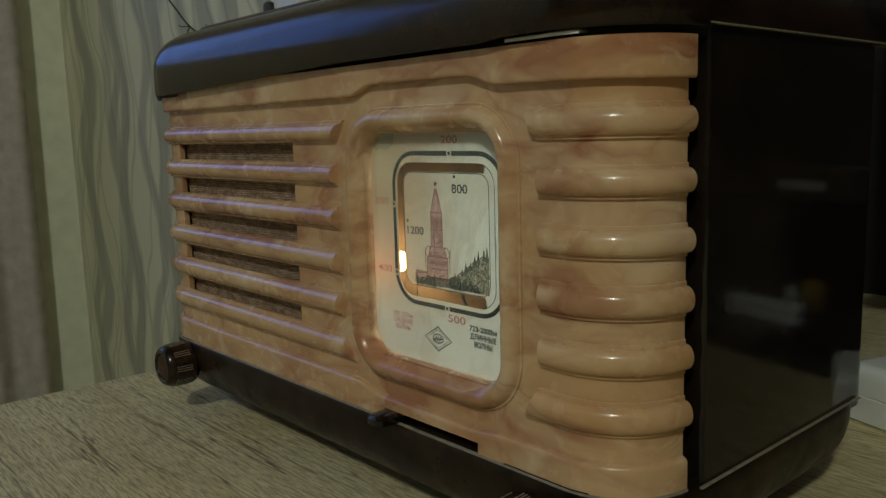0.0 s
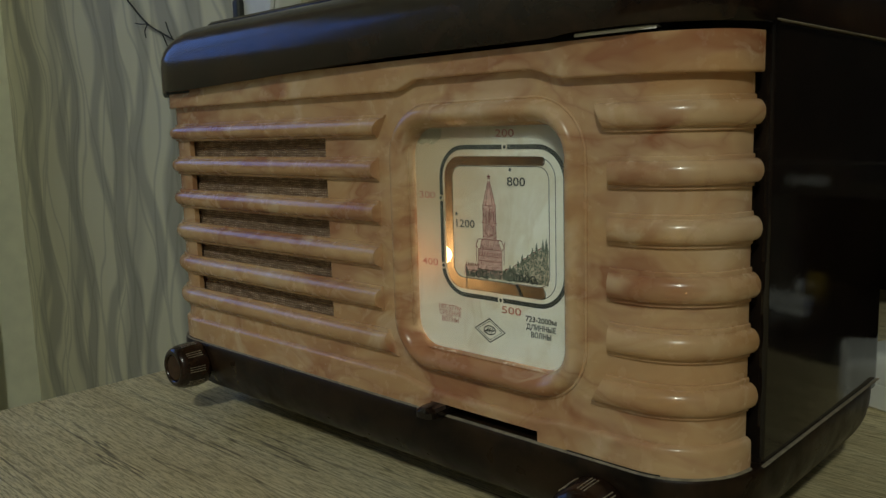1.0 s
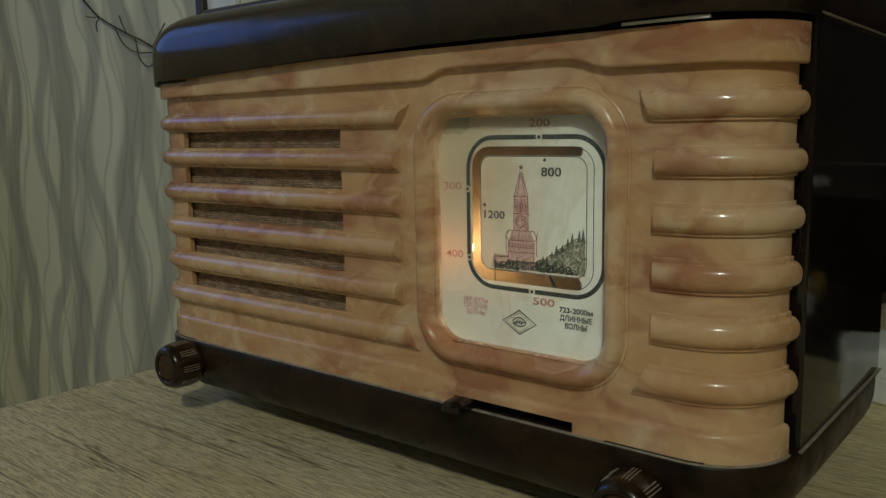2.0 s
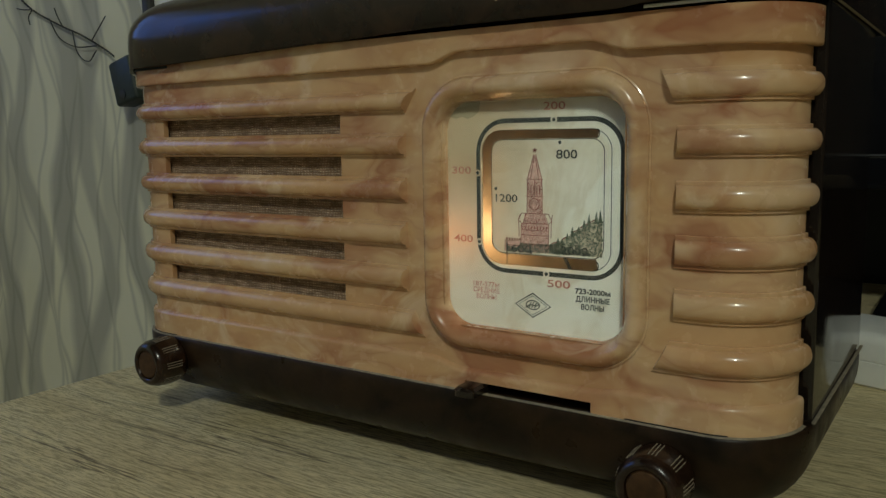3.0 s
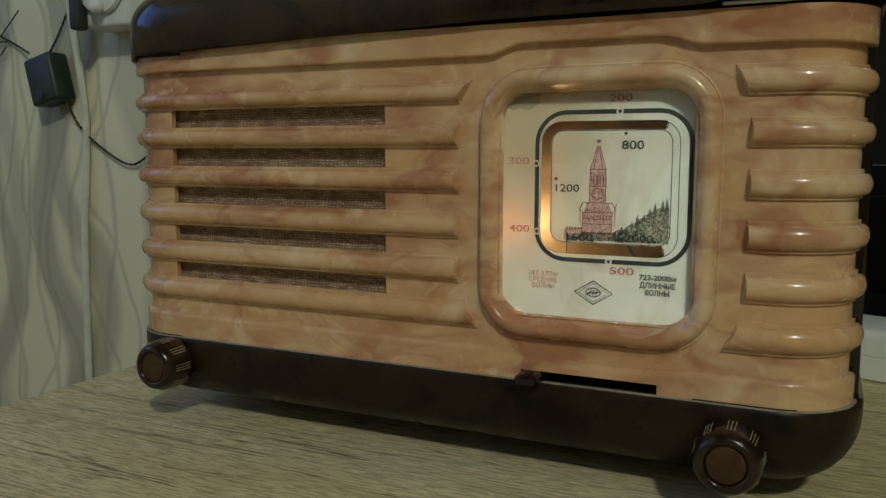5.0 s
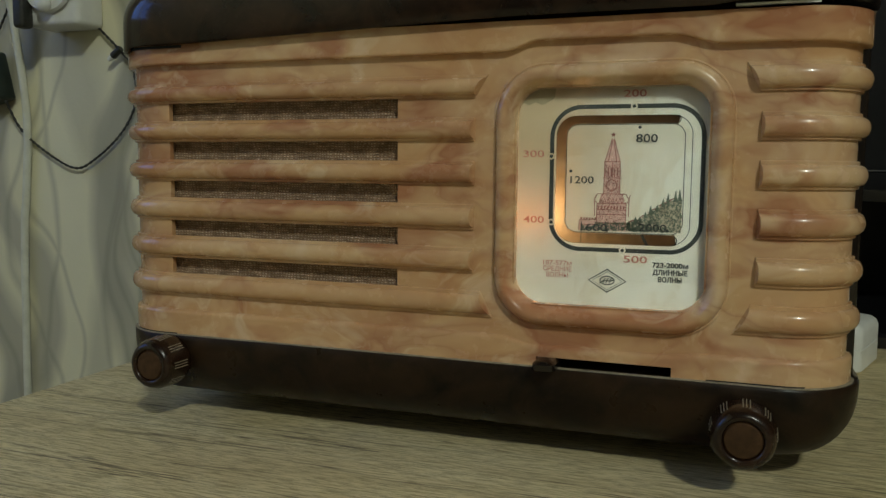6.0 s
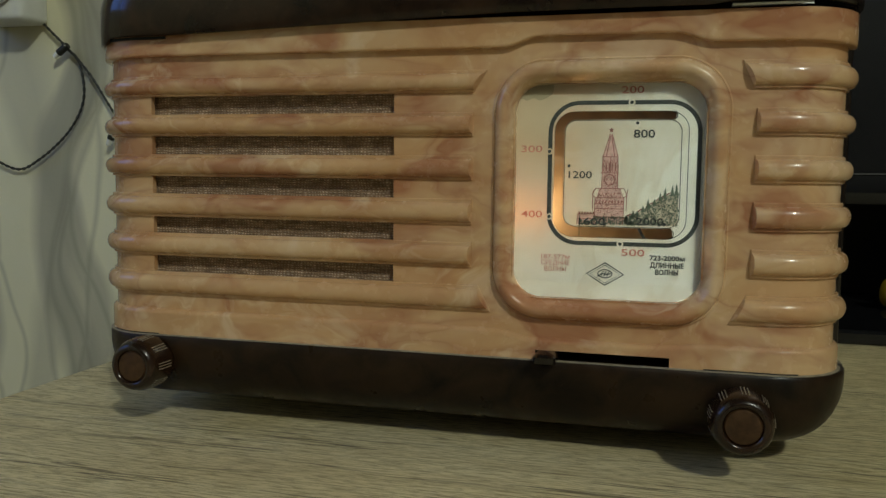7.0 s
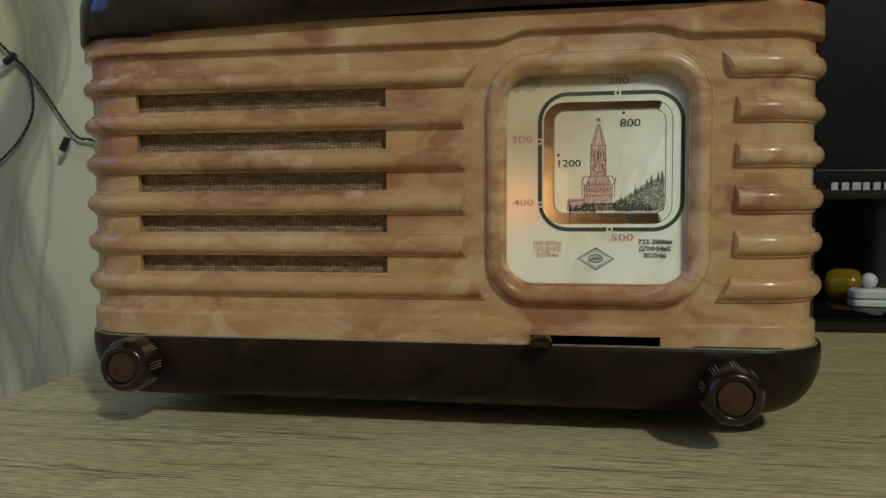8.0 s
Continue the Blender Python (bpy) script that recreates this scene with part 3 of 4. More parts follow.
part("grille_cloth", box(SLOT_X[0] - 0.004, SLOT_X[1] + 0.004, 0.0050, 0.0058, 0.066, 0.168), M_CLOTH, radio, "coarse brown and beige woven loudspeaker cloth", smooth=False)
part("baffle_board", box(XL + 0.001, 0.024, 0.0062, 0.0094, 0.050, 0.190), M_BLACK, radio, smooth=False)

# dial: printed card with a slot round its middle
DY = 0.0046
slot_out = (0.0485, 0.1048, 0.0981, 0.1524)
slot_in = (0.0528, 0.1019, 0.1027, 0.1489)
N = 12
la = rounded_loop(WINX[0] - 0.004, WINX[1] + 0.004, WINZ[0] - 0.004, WINZ[1] + 0.004, 0.010, N)
lb = rounded_loop(*slot_out, 0.0085, N)
lc = rounded_loop(*slot_in, 0.0052, N)
bm = bmesh.new()
va, vb = [[bm.verts.new((x, DY, z)) for x, z in q] for q in (la, lb)]
grid_faces(bm, [va, vb], close_u=True)
geo = bmesh.ops.extrude_face_region(bm, geom=list(bm.faces))
for v in geo["geom"]:
    if isinstance(v, bmesh.types.BMVert):
        v.co.y += 0.0004
bmesh.ops.recalc_face_normals(bm, faces=bm.faces)
card = part("dial_card", bm, M_PAPER, radio, "aged white printed dial card", smooth=False)
bm = bmesh.new()
vc = [bm.verts.new((x, DY, z)) for x, z in lc]
bm.faces.new(list(reversed(vc)))
vb = [bm.verts.new((x, DY, z)) for x, z in lb]
nl = len(lb)
for i in range(nl):
    j = (i + 1) % nl
    if lb[i][0] > 0.0985 and lb[j][0] > 0.0985:
        bm.faces.new((vb[i], vb[j], vc[j], vc[i]))
for v in [v for v in bm.verts if not v.link_faces]:
    bm.verts.remove(v)
geo = bmesh.ops.extrude_face_region(bm, geom=list(bm.faces))
for v in geo["geom"]:
    if isinstance(v, bmesh.types.BMVert):
        v.co.y += 0.0004
bmesh.ops.recalc_face_normals(bm, faces=bm.faces)
inset = part("dial_inset", bm, M_PAPER, radio, "printed inset card with a tower picture", smooth=False)

PY = DY - 0.00012
ring = densify(rounded_loop(0.0468, 0.1090, 0.0957, 0.1560, 0.0125, N), 0.004)
part("scale_ring", stroke(bmesh.new(), ring, 0.0018, PY, True), M_INK, card, smooth=False)
edge = bmesh.new()
stroke(edge, densify(rounded_loop(0.0531, 0.1017, 0.1030, 0.1486, 0.0050, N), 0.004), 0.00032, PY, True)
right = [p for p in rounded_loop(slot_in[0], 0.1046, 0.0985, 0.1521, 0.0080, N) if p[0] > 0.0975]
right = sorted(right, key=lambda p: -p[1])
stroke(edge, right, 0.00030, PY)
for cz, sg in ((0.1506, 1), (0.1005, -1)):
    stroke(edge, [(0.0985 + 0.0012 * math.cos(a), cz + 0.0016 * math.sin(a)) for a in [radians(d) for d in range(-80, 81, 16)]], 0.00036, PY)
part("inset_line", edge, M_INK, inset, smooth=False)
for x, z in ((0.0465, 0.1352), (0.0470, 0.1069), (0.0809, 0.1560), (0.0777, 0.0957)):
    bm = bmesh.new()
    flat(bm, [(x + 0.00145 * math.cos(a), z + 0.00145 * math.sin(a)) for a in [2 * math.pi * i / 16 for i in range(16)]], PY - 0.00006)
    part("scale_mark", bm, M_PAPER, card, smooth=False)
    bm = bmesh.new()
    flat(bm, [(x + 0.00075 * math.cos(a), z + 0.00075 * math.sin(a)) for a in [2 * math.pi * i / 12 for i in range(12)]], PY - 0.00012)
    part("scale_dot", bm, M_INK, card, smooth=False)
for x, z in ((0.0835, 0.1473), (0.0551, 0.1290), (0.0709, 0.1040), (0.0958, 0.1046)):
    bm = bmesh.new()
    flat(bm, [(x + 0.00068 * math.cos(a), z + 0.00068 * math.sin(a)) for a in [2 * math.pi * i / 12 for i in range(12)]], PY - 0.0001)
    part("inset_dot", bm, M_INK, inset, smooth=False)
TY = PY - 0.0002
for body, x, z, w, h, mat_, par in (("200", 0.0812, 0.1611, 0.0092, 0.0042, M_RED, card), ("300", 0.0388, 0.1361, 0.0092, 0.0042, M_RED, card), ("400", 0.0393, 0.1077, 0.0092, 0.0042, M_RED, card),
                                    ("500", 0.0832, 0.0920, 0.0098, 0.0042, M_RED, card), ("800", 0.0864, 0.1426, 0.0088, 0.0048, M_INK, inset), ("1200", 0.0600, 0.1251, 0.0100, 0.0044, M_INK, inset),
                                    ("1600", 0.0655, 0.1050, 0.0112, 0.0044, M_INK, inset), ("2000", 0.0898, 0.1055, 0.0112, 0.0044, M_INK, inset)):
    lettering("number", body, h, x, z, TY, mat_, par, w, 0.00004)
CAPTIONS = [((("187-577м", 0.0892), ("СРЕДНИЕ", 0.0866), ("ВОЛНЫ", 0.0839)), 0.0502, M_RED),
            ((("723-2000м", 0.0901), ("ДЛИННЫЕ", 0.0870), ("ВОЛНЫ", 0.0840)), 0.0975, M_INK)]
for rows_, x, mat_ in CAPTIONS:
    for body, z in rows_:
        wide = {"187-577м": 0.0125, "СРЕДНИЕ": 0.0125, "ВОЛНЫ": 0.0095, "723-2000м": 0.0145, "ДЛИННЫЕ": 0.0140}[body]
        lettering("caption", body, 0.0029, x, z, TY, mat_, card, wide, 0.00007 if mat_ is M_INK else 0.00003)
mark = bmesh.new()
for k, w in ((1.0, 0.00060), (0.80, 0.00028)):
    stroke(mark, [(0.0717 + 0.0079 * k, 0.0825), (0.0717, 0.0825 + 0.0049 * k), (0.0717 - 0.0079 * k, 0.0825), (0.0717, 0.0825 - 0.0049 * k)], w, PY, True)
stroke(mark, [(0.0717 + 0.0030 * math.cos(a), 0.0826 + 0.0018 * math.sin(a)) for a in [2 * math.pi * i / 20 for i in range(20)]], 0.00045, PY, True)
for dx in (-0.0016, -0.0004, 0.0009):
    stroke(mark, [(0.0717 + dx, 0.0814), (0.0720 + dx, 0.0826), (0.0726 + dx, 0.0837)], 0.00045, PY - 0.00002)
stroke(mark, [(0.0686, 0.0814), (0.0702, 0.0826), (0.0733, 0.0824), (0.0748, 0.0832)], 0.0005, PY - 0.00004)
part("maker_mark", mark, M_INK, card, "small black diamond emblem", smooth=False)
bm = bmesh.new()
stain = [(0.0319, 0.1640), (0.0319, 0.1576), (0.0345, 0.1580), (0.0362, 0.1570), (0.0392, 0.1583), (0.0420, 0.1570), (0.0450, 0.1583), (0.0475, 0.1600), (0.0480, 0.1640)]
flat(bm, stain, PY)
part("stain", bm, M_STAIN, card, "brownish water stain in the corner", smooth=False)

# tower picture on the inset
wash, line = bmesh.new(), bmesh.new()
TX = 0.0725
flat(wash, [(0.0664, 0.1040), (0.0786, 0.1040), (0.0788, 0.1155), (0.0666, 0.1155)], PY)
flat(wash, [(0.0672, 0.1155), (0.0782, 0.1155), (0.0772, 0.1195), (0.0682, 0.1195)], PY)
flat(wash, [(0.0692, 0.1195), (0.0760, 0.1195), (0.0758, 0.1330), (0.0694, 0.1330)], PY)
flat(wash, [(0.0694, 0.1330), (0.0758, 0.1330), (0.0731, 0.1425), (0.0723, 0.1425)], PY)
flat(wash, [(0.0592, 0.1040), (0.0664, 0.1040), (0.0664, 0.1082), (0.0592, 0.1082)], PY)
part("tower_wash", wash, M_PINK, inset, "pink tinted tower print", smooth=False)
LW, LY = 0.00032, PY - 0.00006
for pts in ([(0.0664, 0.1040), (0.0666, 0.1155), (0.0658, 0.1165)], [(0.0786, 0.1040), (0.0788, 0.1155), (0.0796, 0.1165)], [(0.0666, 0.1155), (0.0788, 0.1155)], [(0.0664, 0.1108), (0.0787, 0.1108)],
            [(0.0665, 0.1128), (0.0787, 0.1128)], [(0.0665, 0.1072), (0.0787, 0.1072)], [(0.0678, 0.1195), (0.0776, 0.1195)], [(0.0692, 0.1195), (0.0694, 0.1330)], [(0.0760, 0.1195), (0.0758, 0.1330)],
            [(0.0686, 0.1262), (0.0766, 0.1262)], [(0.0690, 0.1330), (0.0762, 0.1330)], [(0.0694, 0.1330), (0.0723, 0.1428)], [(0.0758, 0.1330), (0.0731, 0.1428)], [(0.0708, 0.1330), (0.0725, 0.1420)],
            [(0.0744, 0.1330), (0.0729, 0.1420)], [(0.0652, 0.1165), (0.0668, 0.1195), (0.0678, 0.1195)], [(0.0802, 0.1165), (0.0786, 0.1195), (0.0776, 0.1195)], [(0.0656, 0.1100), (0.0655, 0.1172), (0.0662, 0.1190)],
            [(0.0798, 0.1100), (0.0799, 0.1172), (0.0804, 0.1192)], [(0.0590, 0.1040), (0.0592, 0.1082), (0.0664, 0.1086)], [(0.0727, 0.1262), (0.0727, 0.1330)], [(0.0592, 0.1064), (0.0664, 0.1064)]):
    stroke(line, pts, LW, LY)
for i in range(9):
    x = 0.0672 + i * 0.0013
    stroke(line, [(x, 0.1131), (x + 0.0003, 0.1145)], 0.0005, LY)
for i in range(6):
    x = 0.0597 + i * 0.0012
    flat(line, [(x, 0.1084), (x + 0.0007, 0.1084), (x + 0.0007, 0.1094), (x, 0.1094)], LY)
for i in range(7):
    x = 0.0676 + i * 0.0016
    stroke(line, [(x, 0.1157), (x + 0.0006, 0.1180), (x + 0.0012, 0.1157)], 0.00028, LY)
for i in range(5):
    x = 0.0698 + i * 0.0013
    stroke(line, [(x, 0.1268), (x, 0.1300), (x + 0.0005, 0.1312), (x + 0.0010, 0.1300), (x + 0.0010, 0.1268)], 0.00026, LY)
stroke(line, [(TX + 0.0021 * math.cos(a), 0.1232 + 0.0023 * math.sin(a)) for a in [2 * math.pi * i / 18 for i in range(18)]], 0.0004, LY, True)
stroke(line, [(TX, 0.1232), (TX + 0.0012, 0.1242)], 0.0003, LY)
star = []
for i in range(10):
    a, r = math.pi / 2 + i * math.pi / 5, (0.0013 if i % 2 == 0 else 0.00055)
    star.append((0.0727 + r * math.cos(a), 0.1443 + r * math.sin(a)))
flat(line, star, LY)
rng = random.Random(4)
for i in range(230):
    z = rng.uniform(0.1042, 0.1320)
    half = 0.0058 if z < 0.1155 else 0.0046 if z < 0.1195 else 0.0031
    x = 0.0726 + rng.uniform(-half, half)
    a = rng.choice((0, 90, 60, 120))
    q = rng.uniform(0.0004, 0.0012)
    stroke(line, [(x, z), (x + q * math.cos(radians(a)), z + q * math.sin(radians(a)))], 0.0002, LY)
part("tower_line", line, M_RUST, inset, "dark red line drawing of a spired tower", smooth=False)
firs, bank, line_red = bmesh.new(), bmesh.new(), bmesh.new()


def hill(x):
    return 0.1075 + 0.0105 * ease(x, 0.0785, 0.1010)


flat(bank, [(0.0790, 0.1040), (0.1012, 0.1040)] + [(x, hill(x)) for x in (0.1012, 0.0970, 0.0930, 0.0890, 0.0850, 0.0790)], PY)
for x in (0.0800, 0.0842, 0.0880, 0.0921, 0.0962):
    stroke(line_red, [(x, hill(x) + 0.0003), (x + 0.0018, hill(x + 0.0018) + 0.0006), (x + 0.0031, hill(x + 0.0031) + 0.0001)], 0.00045, LY)
part("hill_line", line_red, M_RUST, inset, "dark red broken line along the tree tops", smooth=False)
part("bank_wash", bank, M_OCHRE, inset, "ochre tinted bank of trees", smooth=False)
for i in range(1300):
    x = rng.uniform(0.0600, 0.1012)
    top = hill(x) if x > 0.079 else 0.1075 if x > 0.066 else 0.1058
    if x < 0.079 and rng.random() < 0.62:
        continue
    z = rng.uniform(0.1040, top)
    q = rng.uniform(0.0003, 0.0007)
    a = rng.uniform(0, 6.28)
    flat(firs, [(x + q * math.cos(a + d) * 0.8, z + q * math.sin(a + d)) for d in (0, 1.9, 3.6)], LY)
for x, h in ((0.0828, 0.0036), (0.0868, 0.0034), (0.0888, 0.0050), (0.0938, 0.0044), (0.0957, 0.0058), (0.0987, 0.0058), (0.1003, 0.0062), (0.0915, 0.0030), (0.0845, 0.0022)):
    b, h = hill(x) - 0.0010, h * 0.72
    for k in range(4):
        w, z = 0.0011 * (1 - k * 0.2), b + h * k * 0.24
        flat(firs, [(x - w, z), (x + w, z), (x + rng.uniform(-0.0002, 0.0002), z + h * 0.42)], LY - 0.00001 * k)
part("fir_trees", firs, M_FIR, inset, "green and dark printed fir trees", smooth=False)

pane = part("dial_glass", box(WINX[0] - 0.003, WINX[1] + 0.003, 0.0020, 0.0030, WINZ[0] - 0.003, WINZ[1] + 0.003), M_GLASS, radio, "clear dial glass", smooth=False)
pane.visible_shadow = False
tray = part("lamp_tray", box(0.0262, 0.1170, 0.0255, 0.0265, 0.0640, 0.1720), M_TAN, radio, "tan metal tray behind the dial", smooth=False)
box_walls = bmesh.new()
for x0, x1, z0, z1 in ((0.0252, 0.0260, 0.0640, 0.1720), (0.1172, 0.1180, 0.0640, 0.1720), (0.0262, 0.1170, 0.1722, 0.1730), (0.0262, 0.1170, 0.0630, 0.0638)):
    box(x0, x1, 0.0056, 0.0265, z0, z1, 0, 1, box_walls)
part("tray_wall", box_walls, M_TAN, radio, smooth=False)
bm = bmesh.new()
bmesh.ops.create_uvsphere(bm, u_segments=16, v_segments=10, radius=0.0030)
bmesh.ops.transform(bm, matrix=Matrix.Translation((0.0372, 0.0150, 0.1090)) @ Matrix.Diagonal((0.8, 0.8, 1.5, 1)), verts=bm.verts)
bulb = part("dial_bulb", bm, M_BULB, radio, "small lit dial bulb")
bulb.visible_shadow = False
bm = box(0.0, 0.0011, 0.0050, 0.0056, -0.0022, 0.0030)
bmesh.ops.transform(bm, matrix=pose(0.0862, 0, 0.0998, 0, -28, 0), verts=bm.verts)
part("pointer", bm, M_INK, radio, "dark tuning pointer", smooth=False)

part("needle", box(0.0600, 0.0603, 0.0040, 0.0043, 0.0985, 0.1078), M_INK, radio, "thin dark upright needle", smooth=False)

# dark case: sides, lid and base
BACK = 0.1760
HX0, HX1 = -0.1840, 0.1710
side = lambda i: rounded_loop(HX0 - 0.0010 + i, HX1 + 0.0010 - i, 0.0326 + i, BACK - i, (0.018 - i, 0.018 - i, 0.0015, 0.0015), 8)
part("case_body", loft([(0.0400, 0.0), (0.0430, 0.0), (0.1330, 0.0), (0.1955, 0.0), (0.1990, 0.0)], side), M_DARK, radio, "glossy dark brown bakelite case")


def lid_bottom(x, y):
    if y > 0.030:
        return 0.1955
    tip = -0.0022 * (1 - ease(x, -0.172, -0.168))
    return 0.1884 + 0.0046 * min(1, max(0, (x + 0.135) / 0.165)) + tip + 0.0012 * ease(x, 0.112, 0.122)


def lid_plan(i):
    q = 0.0380 - i if i < 0.030 else 0.0045
    return densify(rounded_loop(HX0 - 0.0035 + i, HX1 + 0.0025 - i, -0.0080 + i, BACK + 0.010 - i, (0.006, 0.006, max(0.004, q), max(0.004, q)), 12), 0.008)


def fillet(z_top, r, n=8):
    return [(z_top - r + r * math.sin(radians(90 * k / n)), r - r * math.cos(radians(90 * k / n))) for k in range(n + 1)]


lid_rows = []
bm = bmesh.new()
outer = lid_plan(0.0)
cxm, cym = (HX0 + HX1) / 2, BACK / 2
for z, i in [("low_in", 0.0022), ("low", 0.0006), ("low2", 0.0)] + fillet(0.2245, 0.0215, 9) + [(0.2246, 0.026)]:
    row = []
    for x, y in outer:
        # shrink the plan towards its middle by i on every side
        px = cxm + (x - cxm) * (1 - i / (HX1 - cxm + 0.0035))
        py = cym + (y - cym) * (1 - i / (BACK / 2 + 0.004))
        if z == "low_in":
            zz = lid_bottom(x, y) + 0.0006
        elif z == "low":
            zz = lid_bottom(x, y)
        elif z == "low2":
            zz = lid_bottom(x, y) + 0.0008
        else:
            zz = z
        row.append(bm.verts.new((px, py, zz)))
    lid_rows.append(row)
grid_faces(bm, lid_rows, close_u=True)
bm.faces.new(lid_rows[-1])
bm.faces.new(list(reversed(lid_rows[0])))
bmesh.ops.recalc_face_normals(bm, faces=bm.faces)
lid = part("lid", bm, M_LID, radio, "rounded mottled dark brown bakelite lid", angle=50)
part("raised_panel", loft([(0.2244, 0.0), (0.2270, 0.0), (0.2282, 0.0012)], lambda i: rounded_loop(HX0 + 0.026 + i, HX1 - 0.026 - i, 0.0190 + i, BACK - 0.022 - i, 0.010, 6)), M_LID, lid)

base_plan = lambda i: rounded_loop(HX0 - 0.0030 + i, HX1 + 0.0030 - i, -0.0040 + i, BACK + 0.001 - i, max(0.004, 0.0352 - i), 12)
ZB, RX, RZ = 0.0108, 0.0240, 0.0282
lv = [(ZB, 0.0255)] + [(ZB + RZ - RZ * math.cos(radians(a)), RX - RX * math.sin(radians(a))) for a in range(0, 91, 10)] + [(0.0428, 0.0), (0.0438, 0.0006), (0.0440, 0.0014), (0.0438, 0.0060)]
base = part("base", loft(lv, base_plan), M_BASE, radio, "dark brown bakelite base with rounded lower edge")
# thin dusty edge that the panel stands on
bm = bmesh.new()
rows = []
for off, z in ((0.0034, 0.04405), (0.0026, 0.0445), (0.0018, 0.04455)):
    rows.append([bm.verts.new(skin(s, off, z)) for s in s_samples(S_L + 0.001, S_R - 0.001, 0.03)])
grid_faces(bm, rows)
bmesh.ops.recalc_face_normals(bm, faces=bm.faces)
part("edge_strip", bm, M_WORN_LIT, base, "thin dusty grey edge")
for fx in (HX0 + 0.050, HX1 - 0.045):
    for fy in (0.068, 0.135):
        part("foot", loft([(0.0, 0.001), (0.002, 0.0), (0.0116, 0.0)], lambda i, fx=fx, fy=fy: rounded_loop(fx - 0.008 + i, fx + 0.008 - i, fy - 0.008 + i, fy + 0.008 - i, 0.0078 - i, 6)), M_RUBBER, radio, "small black rubber foot")
# slits where panel tongues enter the base; the lid's is gap shade painted black
for x0, x1, off, z0, z1 in ((-0.1725, -0.1435, 0.0026, 0.0446, 0.0451), (0.1135, 0.1500, 0.0026, 0.0446, 0.0451), (-0.1790, -0.1360, 0.0040, 0.1872, 0.1886)):
    bm = bmesh.new()
    mm = s_samples(x0, x1, 0.004)
    rows = [[bm.verts.new(skin(s, off, z)) for s in mm] for z in (z0, z1)]
    grid_faces(bm, rows)
    part("slit_shade", bm, M_BLACK, panel, "thin black strip for slit and gap shade", smooth=False)
# white strip added for the bright background showing through the gap under the lid
bm = bmesh.new()
mm = s_samples(0.1190, 0.1480, 0.003)
grid_faces(bm, [[bm.verts.new(skin(q, o, z)) for q in mm] for o, z in ((-0.0030, 0.1940), (0.0038, 0.1940), (0.0044, 0.1937), (0.0045, 0.1927), (0.0043, 0.1927), (0.0042, 0.1935), (0.0037, 0.1937), (-0.0030, 0.1937))])
bmesh.ops.recalc_face_normals(bm, faces=bm.faces)
part("gap_strip", bm, plain("gap_strip", (0.82, 0.82, 0.78), 0.7), radio, "white strip added for the brightness seen through the gap under the lid", smooth=False)

# pale strips along lid and base, the seam highlights put in as colour
part("lid_edge", box(HX1 + 0.0014, HX1 + 0.0028, 0.0300, BACK + 0.006, 0.1951, 0.1957, 0.0003, 1), M_WORN_LIT, lid, "thin worn edge, paler for the highlight painted into it")
part("base_edge", box(HX1 + 0.0012, HX1 + 0.0027, 0.0300, BACK - 0.016, 0.0436, 0.0440, 0.0001, 1), M_WORN_LIT, base, "thin worn edge, paler for the highlight painted into it")

# tuning lever in its opening
bm = loft([(0.0442, 0.0008), (0.0448, 0.0), (0.0474, 0.0), (0.0486, 0.0012)], lambda i: rounded_loop(0.0432 + i, 0.0530 - i, -0.0130 + i, 0.0060, (0.0008, 0.0008, 0.0030, 0.0030), 6))
part("lever", bm, M_DARK, radio, "glossy dark wave-band lever")

# knobs
for x, z, tilt in ((-0.1468, 0.0318, 10), (0.1283, 0.0268, 4)):
    body = lathe([(0.0106, 0.0015), (0.0122, 0.0), (0.0127, -0.0020), (0.0129, -0.0055), (0.0127, -0.0100), (0.0122, -0.0135), (0.0115, -0.0158), (0.0106, -0.0170), (0.0096, -0.0177), (0.0086, -0.0178), (0.0079, -0.0174), (0.0075, -0.0166), (0.0074, -0.0156)], 64)
    bmesh.ops.transform(body, matrix=Matrix.Translation((x, -0.0035, z)), verts=body.verts)
    kn = part("knob", body, M_KNOB, radio, "dark brown fluted bakelite knob")
    face = lathe([(0.0074, -0.0155), (0.0072, -0.0166), (0.0068, -0.0170), (0.0050, -0.0172), (0.0025, -0.0173), (0.0008, -0.0173)], 48)
    bmesh.ops.transform(face, matrix=Matrix.Translation((x, -0.0035, z)), verts=face.verts)
    part("knob_face", face, M_KNOBFACE, kn, "lighter brown sunk knob face")
    # groups of three flutes, the light they catch given as a pale colour
    for g in range(9):
        bm = bmesh.new()
        for j in (-1, 0, 1):
            a = radians(tilt + g * 40 + j * 6.0)
            own = box(-0.00018, 0.00018, -0.0132, -0.0040, 0.0, 0.0003)
            for v in own.verts:
                t = (-v.co.y - 0.0040) / 0.0096
                v.co.z += 0.01285 - 0.0006 * t
            bmesh.ops.transform(own, matrix=Matrix.Translation((x, -0.0035, z)) @ Matrix.Rotation(a, 4, "Y"), verts=own.verts)
            me = bpy.data.meshes.new("tmp")
            own.to_mesh(me)
            own.free()
            bm.from_mesh(me)
            bpy.data.meshes.remove(me)
        part("flute", bm, M_WORN_LIT, kn, "three flutes coloured pale for the light they catch", smooth=False)

# ---- things on the wall ----
adapter = thing("power_adapter", "small dark green plug-in battery box of a light string", "adapter")
bm = box(-0.0210, 0.0210, -0.027, 0.0, -0.0265, 0.0265, 0.004, 3)
part("body", bm, M_ADAPT, adapter)
bm = lathe([(0.006, -0.0270), (0.006, -0.0282), (0.004, -0.0286)], 20)
